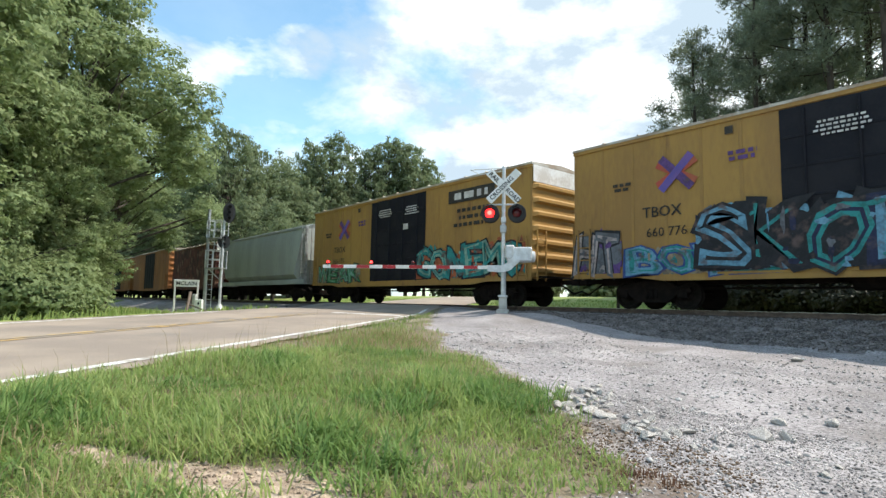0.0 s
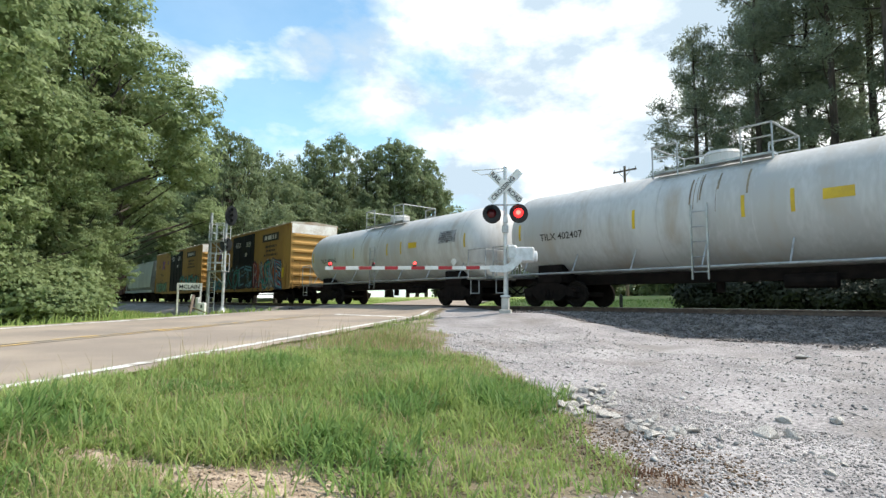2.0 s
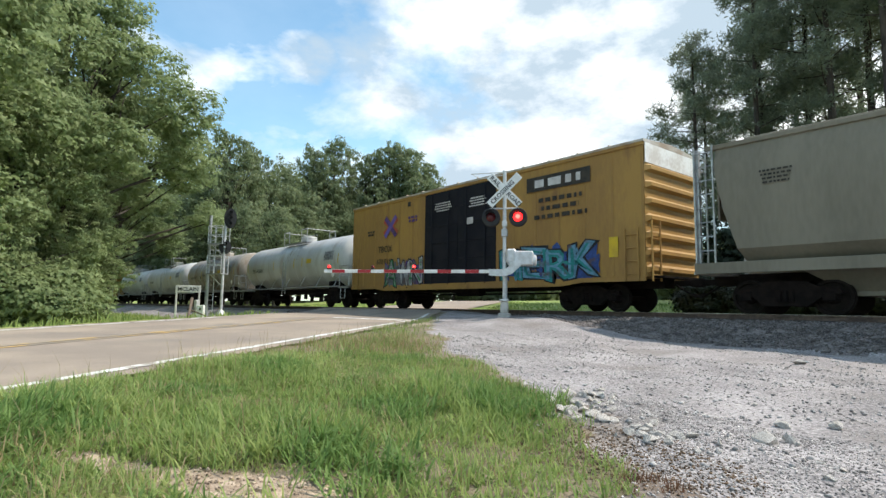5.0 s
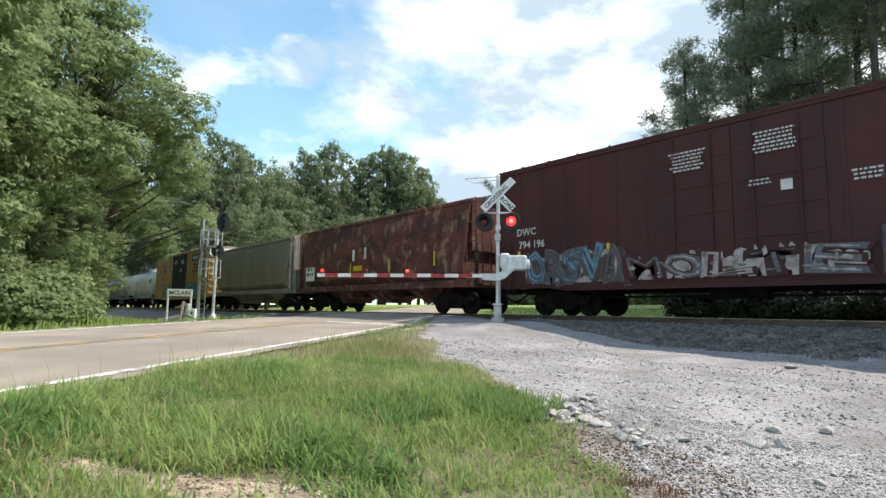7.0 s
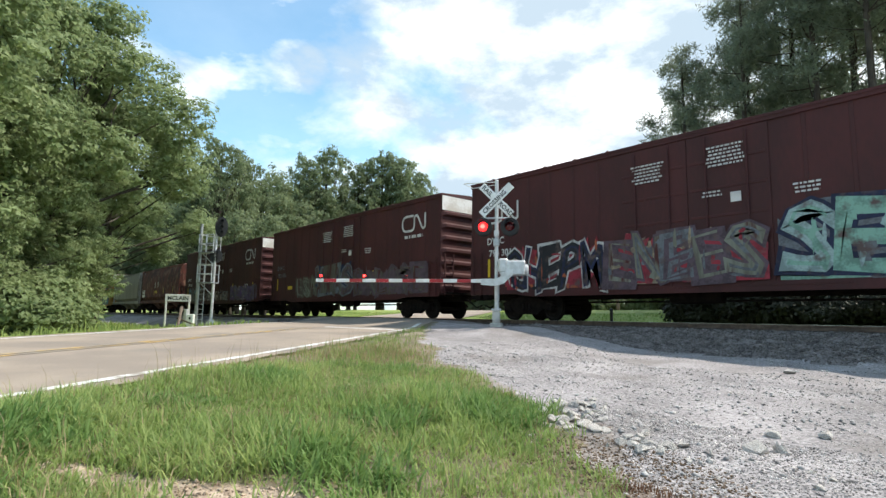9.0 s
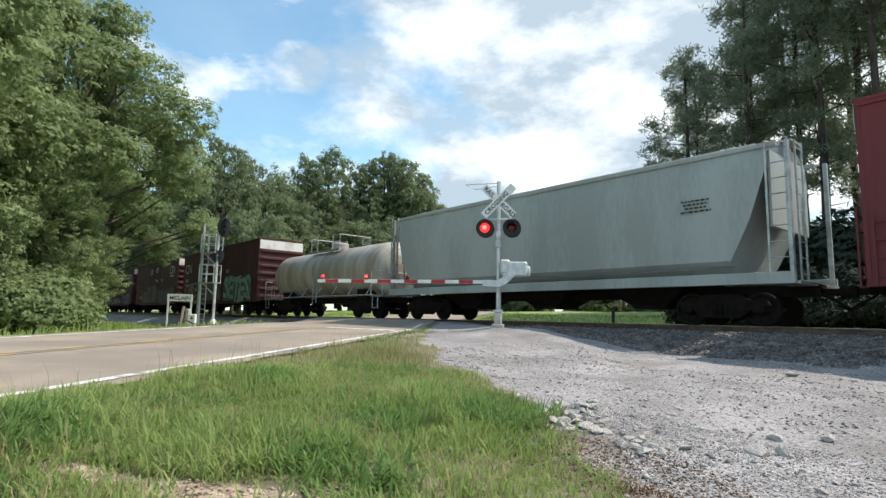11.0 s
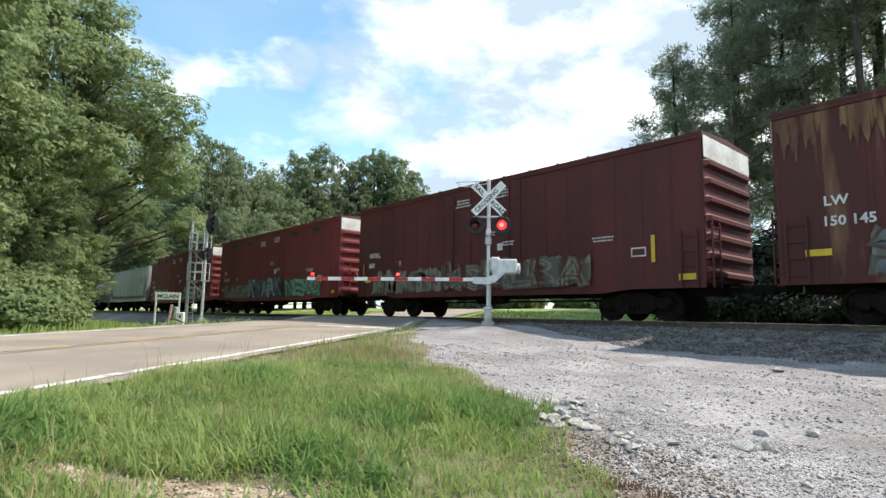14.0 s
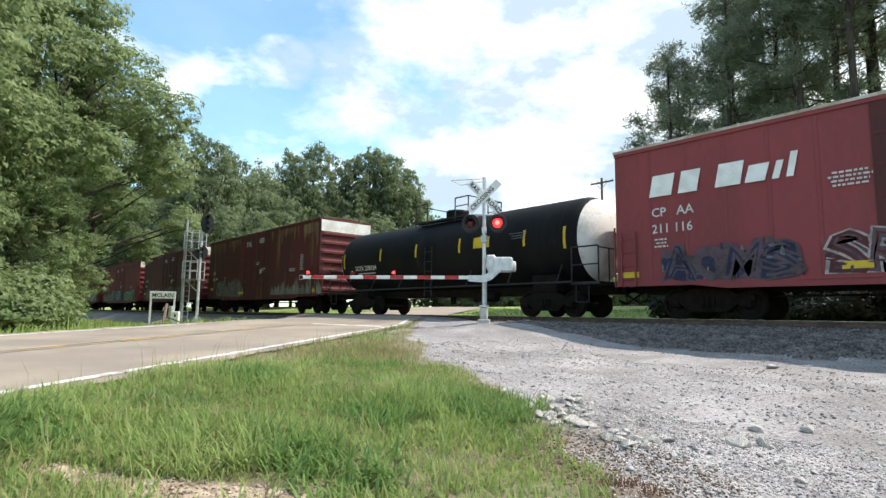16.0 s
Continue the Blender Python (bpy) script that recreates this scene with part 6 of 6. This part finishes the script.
c, h = rail_box(68.2, 84.25, 2)
letters(c, "670 016", -h + 2.3, 2.0, 0.36, "letter_black", -1.592)
graffiti(c, -h + 3.1, -2.2, 0.95, 2.1, "AWN", ["paint_chrome", "paint_green", "paint_chrome"], "paint_ink", ["paint_violet", "paint_slate"], 8, y=-1.592)
graffiti(c, 2.4, 6.4, 1.0, 2.1, "MERK", ["paint_sky_blue", "paint_teal"], "paint_ink", ["paint_blue"], 9, y=-1.592)
c, h = hopper(85.6, 99.4, "tan_hopper", "dull olive-tan covered hopper car", 4.5, slope=0.3)
bars(c, -h + 1.6, 3.4, 0.8, 4, "letter_black", -1.63, seed=11)
c, h = hopper(100.1, 114.6, "rust_car", "heavily rusted brown covered hopper with peeling paint", 4.55, frame_mat="rust_car", slope=0.1)
part("number_panel", boxm(-h + 1.0, -h + 2.0, -1.64, -1.635, 1.6, 2.35), M["white_end"], c)
bars(c, -h + 1.1, 2.15, 0.8, 2, "letter_black", -1.65, 0.16, 0.1, seed=12)
for x, z in ((-1.6, 1.75), (1.7, 1.8), (h - 2.4, 1.9)):
    patch(c, x, x + 0.1, z, z + 0.6, "yellow_mark", -1.635, "reflector")
patch(c, -1.3, -0.5, 1.95, 2.2, "yellow_mark", -1.635, "notice")
for dx, dz in ((-1.4, 2.45), (-0.35, 2.5)):
    patch(c, dx, dx + 0.18, dz, dz + 0.55, "white_end", -1.635, "notice")


def brown_box(lead, trail, rep, num, seed):
    c, h = boxcar("boxcar", lead, trail, "brown_car", "dark brown boxcar with a white end panel and graffiti", door="brown_car", door_span=(-2.0, 2.0), white_top=True, roof="brown_car", top=5.0, ribs=0.9)
    letters(c, rep[:2] + " " + rep[2:] if seed == 2 else rep, -h + 0.9, 2.68, 0.34, "letter_white" if seed != 2 else "paint_slate", -1.592, 0.006)
    letters(c, num, -h + 1.0, 2.24, 0.34, "letter_white" if seed != 2 else "paint_slate", -1.592, 0.006)
    for k, (x, z) in enumerate(((-1.7, 4.35), (0.4, 4.45))):
        bars(c, x + 0.1, z, 1.0, 6, "letter_white", -1.64, 0.045, 0.05, seed=13 + k)
    bars(c, 0.4, 3.3, 0.5, 2, "letter_white", -1.64, seed=15)
    bars(c, 2.4, 3.2, 0.7, 3, "letter_white", -1.592, seed=16)
    patch(c, 1.1, 1.35, 3.0, 3.25, "letter_white", -1.64, "notice")
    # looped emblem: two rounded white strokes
    bm = bmesh.new()
    ex, ez, w = (-h + 0.8, 3.45, 0.042) if seed == 3 else (h - 2.6, 3.7, 0.05)
    path = [(0.78, 0.64), (0.24, 0.64), (0.09, 0.58), (0.0, 0.42), (0.0, 0.22), (0.09, 0.06), (0.24, 0.0), (0.66, 0.0), (0.79, 0.06), (0.84, 0.18), (0.84, 0.5), (0.9, 0.62), (1.02, 0.62), (1.12, 0.52), (1.36, 0.1), (1.48, 0.02), (1.58, 0.1), (1.58, 0.66)]
    for k, ((a, b), (p, q)) in enumerate(zip(path, path[1:])):
        d = Vector((p - a, 0, q - b)).normalized() * w
        nrm = Vector((-d.z, 0, d.x))
        A, B_ = Vector((ex + a, -1.595 - 0.0004 * k, ez + b)) - d * 0.35, Vector((ex + p, -1.595 - 0.0004 * k, ez + q)) + d * 0.35
        bm.faces.new([bm.verts.new(v) for v in (A - nrm, B_ - nrm, B_ + nrm, A + nrm)])
    part("emblem", bm, M["letter_white"], c, "white looped emblem")
    if seed != 3:
        bars(c, ex, ez - 0.32, 1.6, 1, "letter_white", -1.592, 0.13, seed=17)
    for x in (-h + 0.95, -3.6, 3.2, h - 1.2):
        patch(c, x, x + 0.11, 1.5, 2.15, "yellow_mark", -1.592, "reflector")
    part("notice", boxm(h - 2.6, h - 2.0, -1.596, -1.59, 1.75, 2.05), M["letter_white"], c)
    return c, h


c, h = brown_box(115.75, 131.8, "DWC", "794 196", 1)
graffiti(c, -h + 1.4, -3.0, 1.02, 2.1, "ORSVA", ["paint_slate", "paint_sky_blue", "paint_plum"], "paint_slate", ["paint_pale", "paint_pale", "paint_moss"], 10, y=-1.592)
graffiti(c, 3.0, h - 0.5, 1.02, 2.0, "KRONES", ["paint_slate", "paint_violet"], "paint_plum", ["paint_pale", "paint_pale", "paint_violet"], 11, y=-1.592)
graffiti(c, -2.9, 2.6, 1.02, 1.7, "MOLTE", ["paint_pale", "brown_car", "paint_slate"], "brown_car", ["paint_pale"], 12, y=-1.66)
c, h = brown_box(133.5, 149.65, "DWC", "793 476", 2)
graffiti(c, -h + 3.6, -2.2, 1.05, 2.2, "ESA", ["paint_drab", "paint_moss"], "paint_moss", ["paint_drab", "paint_moss"], 13, y=-1.592)
graffiti(c, -2.1, 1.5, 1.1, 2.6, "VIAS", ["paint_moss", "paint_plum", "paint_moss"], "paint_slate", ["paint_moss", "paint_navy"], 14, y=-1.66)
graffiti(c, 1.7, 7.2, 1.02, 2.25, "PALOTE", ["paint_plum", "paint_moss"], "paint_plum", ["paint_plum", "paint_moss", "paint_plum"], 19, y=-1.592)
patch(c, -h + 2.2, -h + 3.4, 1.1, 2.5, "brown_car", -1.5885, "repaint_panel")
patch(c, -h + 2.4, -h + 3.0, 1.5, 1.7, "yellow_mark", -1.595, "notice")
c, h = brown_box(151.35, 168.0, "DWC", "794 301", 3)
graffiti(c, -h + 1.9, -2.6, 1.0, 2.45, "CHEPM", ["paint_ink", "paint_ink", "paint_navy"], "paint_bright", ["paint_orange", "paint_crimson"], 15, y=-1.592)
graffiti(c, -2.4, 1.8, 1.05, 2.4, "ENEES", ["paint_slate", "paint_plum", "paint_drab"], "paint_plum", ["paint_beige", "paint_slate", "paint_crimson"], 16, y=-1.66)
graffiti(c, 2.2, 7.2, 1.0, 2.7, "SETES", ["paint_mint", "paint_frost", "paint_mint"], "paint_navy", ["paint_frost", "paint_mint", "paint_slate"], 17, y=-1.592)

c, h, R, zc = tank_car(169.5, 182.0, "stained_tank", "rust-streaked cream tank car", 1.35, 2.4)
c, h = hopper(183.0, 199.0, "grey_hopper", "pale grey covered hopper car with silver ladders", 4.6)
bars(c, h - 2.6, 3.2, 0.8, 4, "letter_black", -1.63, seed=20)
patch(c, -h + 1.3, h - 1.3, 1.42, 1.46, "paint_slate", -1.61, "seam")


def red_box(lead, trail, rep, num, body="red_car", seed=0):
    c, h = boxcar("boxcar", lead, trail, body, "faded red boxcar with white end panel and graffiti", door=body, door_span=(-1.9, 1.9), white_top=True, roof=body, top=4.9, ribs=0.85)
    letters(c, rep, -h + 1.0, 2.6, 0.3, "letter_white", -1.592, 0.008)
    letters(c, num, -h + 0.95, 2.15, 0.3, "letter_white", -1.592, 0.008)
    bars(c, -h + 3.2, 2.3, 0.16, 3, "letter_white", -1.592, 0.035, seed=25)
    for k, (x, z) in enumerate(((-1.3, 4.35), (0.6, 4.45))):
        bars(c, x, z, 0.9, 3, "letter_white", -1.64, 0.06, 0.05, seed=21 + k)
    for x, z, w in ((0.3, 3.0, 0.5), (1.1, 2.6, 0.6), (h - 3.4, 2.4, 0.8)):
        bars(c, x, z, w, 2, "letter_white", -1.64 if x < 1.9 else -1.592, seed=23)
    patch(c, 0.9, 1.15, 2.35, 2.6, "letter_white", -1.64, "notice")
    patch(c, h - 2.1, h - 1.65, 1.78, 2.04, "letter_white", -1.592, "notice")
    patch(c, h - 2.06, h - 1.69, 1.82, 2.0, body, -1.596, "notice_panel")
    if body == "faded_car":
        bars(c, h - 2.1, 3.1, 0.42, 9, "letter_white", -1.592, 0.035, 0.06, seed=26)
    patch(c, h - 0.75, h - 0.3, 1.08, 1.25, "yellow_mark", -1.592, "reflector")
    patch(c, -h + 0.6, -h + 1.1, 1.5, 1.65, "yellow_mark", -1.592, "reflector")
    for x in (-h + 2.1, -h + 4.6) if body == "red_car" else ():
        patch(c, x, x + 0.8, 4.35, 4.62, "letter_black", -1.592, "vent_panel")
        patch(c, -x - 0.8, -x, 4.35, 4.62, "letter_black", -1.592, "vent_panel")
    return c, h


c, h = red_box(200.25, 216.75, "TR", "150 107")
graffiti(c, -h + 1.5, -2.2, 1.0, 2.0, "STAN", ["paint_bright", "paint_chrome"], "paint_ink", ["paint_slate", "paint_teal"], 30, y=-1.592)
graffiti(c, 2.2, h - 1.6, 1.0, 2.05, "SEPO", ["letter_white", "paint_chrome"], "paint_ink", ["paint_teal", "paint_slate"], 31, y=-1.592)
c, h = red_box(218.65, 234.95, "TR", "150 105")
graffiti(c, -h + 1.1, -h + 5.4, 1.0, 1.85, "SAEK", ["paint_beige", "paint_drab"], "paint_ink", ["paint_beige", "paint_beige"], 32, y=-1.592)
graffiti(c, -2.6, 2.0, 1.0, 2.15, "KWARK", ["paint_slate", "paint_frost", "paint_slate"], "paint_navy", ["paint_moss", "paint_slate", "paint_navy"], 33, y=-1.66)
graffiti(c, 2.4, h - 1.8, 1.0, 1.95, "NEKO", ["paint_mint", "paint_green", "paint_mint"], "paint_ink", ["paint_mint", "paint_drab"], 34, y=-1.592)
c, h = red_box(236.65, 252.8, "NOKL", "600 ", "maroon_car")
graffiti(c, -h + 1.4, -2.0, 1.0, 1.9, "AMATO", ["paint_drab", "paint_drab"], "paint_drab", ["paint_drab", "paint_moss"], 35, y=-1.592)
graffiti(c, -1.9, 4.6, 1.05, 2.0, "HSELBA", ["paint_drab", "paint_moss"], "paint_moss", ["paint_drab", "paint_moss"], 36, y=-1.66)
for x in (-h + 0.5, h - 1.5):
    patch(c, x, x + 0.11, 1.6, 2.35, "yellow_mark", -1.592, "reflector")
c, h = red_box(254.35, 270.4, "LW", "150 145", "faded_car")
graffiti(c, -h + 1.9, -h + 6.3, 1.0, 2.05, "SUSA", ["paint_drab", "paint_slate"], "paint_moss", ["paint_moss", "paint_drab"], 37, y=-1.592)
patch(c, -2.2, -1.4, 1.15, 1.3, "yellow_mark", -1.66, "reflector")
rs = random.Random(77)
for a, b in ((-h + 0.15, -2.3), (2.3, h - 0.15)):
    x = a
    while x < b:
        w = rs.uniform(0.12, 0.5)
        near_end = 1 - min(1, (h - abs(x)) / 6.5)
        if rs.random() < 0.5 + 0.4 * near_end:
            ragged(c, x, min(b, x + w * 1.4), 4.72 - rs.uniform(0.3, 0.8) - rs.uniform(0.3, 1.1) * near_end, 4.76, "peeled_tan", -1.580, "peeled_paint", int(x * 50), True)
        x += w + rs.uniform(0.02, 0.2)
x = 2.4
while x < h - 0.3:
    w = rs.uniform(0.25, 0.8)
    ragged(c, x, x + w * 1.2, 1.0, 1.0 + rs.uniform(0.4, 1.15), "paint_drab", -1.583, "worn_paint", int(x * 50))
    x += w

c, h, R, zc = tank_car(271.7, 286.4, "black_tank", "black tank car with white ends and yellow marks", 1.47, 2.5, end_mat="white_end")
tank_letters(c, R, zc, "SCFX 258324", -h + 1.85, zc - 0.5, 0.30, "letter_white", 0.004)
bars(c, -h + 2.1, zc - 0.68, 1.6, 1, "letter_white", -R - 0.012, 0.05, seed=40)
for x in (-h + 3.85, -1.0, 1.6, h - 2.6):
    tank_patch(c, R, zc, x, x + 0.1, zc - 0.15, zc + 0.4, "yellow_mark", "reflector")
tank_patch(c, R, zc, 2.4, 3.2, zc - 0.05, zc + 0.35, "yellow_mark")
bars(c, h - 3.2, zc + 0.3, 0.8, 3, "paint_slate", -R - 0.012, 0.035, seed=45)

c, h = boxcar("boxcar", 287.3, 303.4, "rail_red", "bright red boxcar with white emblem bars and graffiti", door="maroon_car", door_span=(-2.0, 3.2), roof="roof_galv", top=4.75, ribs=0.95)
for i, (a, b, sl) in enumerate(((0, 0.62, 0.1), (0.8, 1.3, 0.1), (1.75, 2.35, 0.1), (2.45, 2.9, 0.1), (3.05, 3.2, 0.1), (3.35, 3.5, 0.1))):
    bm = bmesh.new()
    z0_, z1_ = 3.3, 3.88 if i in (0, 1, 2, 5) else 3.72
    x_ = -h + 1.1
    k = 0.12
    vs = [(x_ + a, z0_), (x_ + b, z0_), (x_ + b + k, z1_), (x_ + a + k, z1_)]
    bm.faces.new([bm.verts.new((p, -1.594, q)) for p, q in vs])
    part("emblem_bar", bm, M["sign_white"], c, "slanted white emblem bar")
letters(c, "CP   AA", -h + 1.15, 2.75, 0.34, "letter_white", -1.592, 0.004)
letters(c, "211 116", -h + 1.15, 2.3, 0.34, "letter_white", -1.592, 0.004)
bars(c, -h + 1.2, 2.1, 0.4, 3, "letter_white", -1.592, seed=41)
bars(c, -h + 5.2, 3.2, 0.9, 4, "letter_white", -1.592, seed=42)
graffiti(c, -h + 1.5, -h + 4.6, 0.98, 1.85, "AOMS", ["paint_plum", "paint_navy", "paint_plum"], "paint_plum", ["paint_slate", "paint_plum", "paint_navy"], 43, y=-1.592)
graffiti(c, -h + 5.2, -h + 6.6, 1.0, 1.95, "SR", ["paint_plum", "maroon_car"], "paint_pale", ["maroon_car", "paint_plum"], 44, y=-1.592)
for x in (-h + 0.2, -h + 2.6, -h + 5.4):
    patch(c, x, x + 0.55, 1.12, 1.28, "yellow_mark", -1.605, "reflector")
boxcar("boxcar", 305.2, 321.3, "red_car", "faded red boxcar following in the train", door="red_car", white_top=True, roof="red_car")


def motions():
    """The train rolls west at a steady speed; its wheels turn; the lamps flash in turn."""
    for root, x in CARS:
        walk(root, [(t, pose(x - SPEED * t, TY, 0)) for t in (0, 4, 8, 12, 16)])
    turn = math.degrees(SPEED / FPS / WR)
    for a, sets in WHEELS.items():
        walk(sets[0], [(i / FPS, pose(a * 0.89, 0, WR, 0, -turn * i, 0)) for i in range(16 * FPS + 1)])
        keyed = sets[0].animation_data
        for w in sets[1:]:
            w.rotation_mode = "QUATERNION"
            w.animation_data_create()
            w.animation_data.action = keyed.action
            w.animation_data.action_slot = keyed.action_slot
    beats = (0.42, 0.95, 1.43, 2.06, 2.6, 3.15, 3.7, 4.25, 4.8, 5.33, 5.87, 6.44, 6.93, 7.56, 8.1, 8.7, 9.25, 9.78, 10.3, 10.83, 11.36, 11.88, 12.42, 13.07, 13.6, 14.15, 14.7, 15.28, 15.76)
    for lamp, at, phase in FLASH:
        angle = 180 * phase
        rows = [(0, at @ pose(0, 0, 0, 0, 0, angle))]
        for t in beats:
            for dt, part_turn in ((-0.05, 0), (-0.017, 60), (0.017, 120), (0.05, 180)):
                rows.append((t + dt, at @ pose(0, 0, 0, 0, 0, angle + part_turn)))
            angle += 180
        rows.append((16.0, at @ pose(0, 0, 0, 0, 0, angle)))
        walk(lamp, rows)


motions()
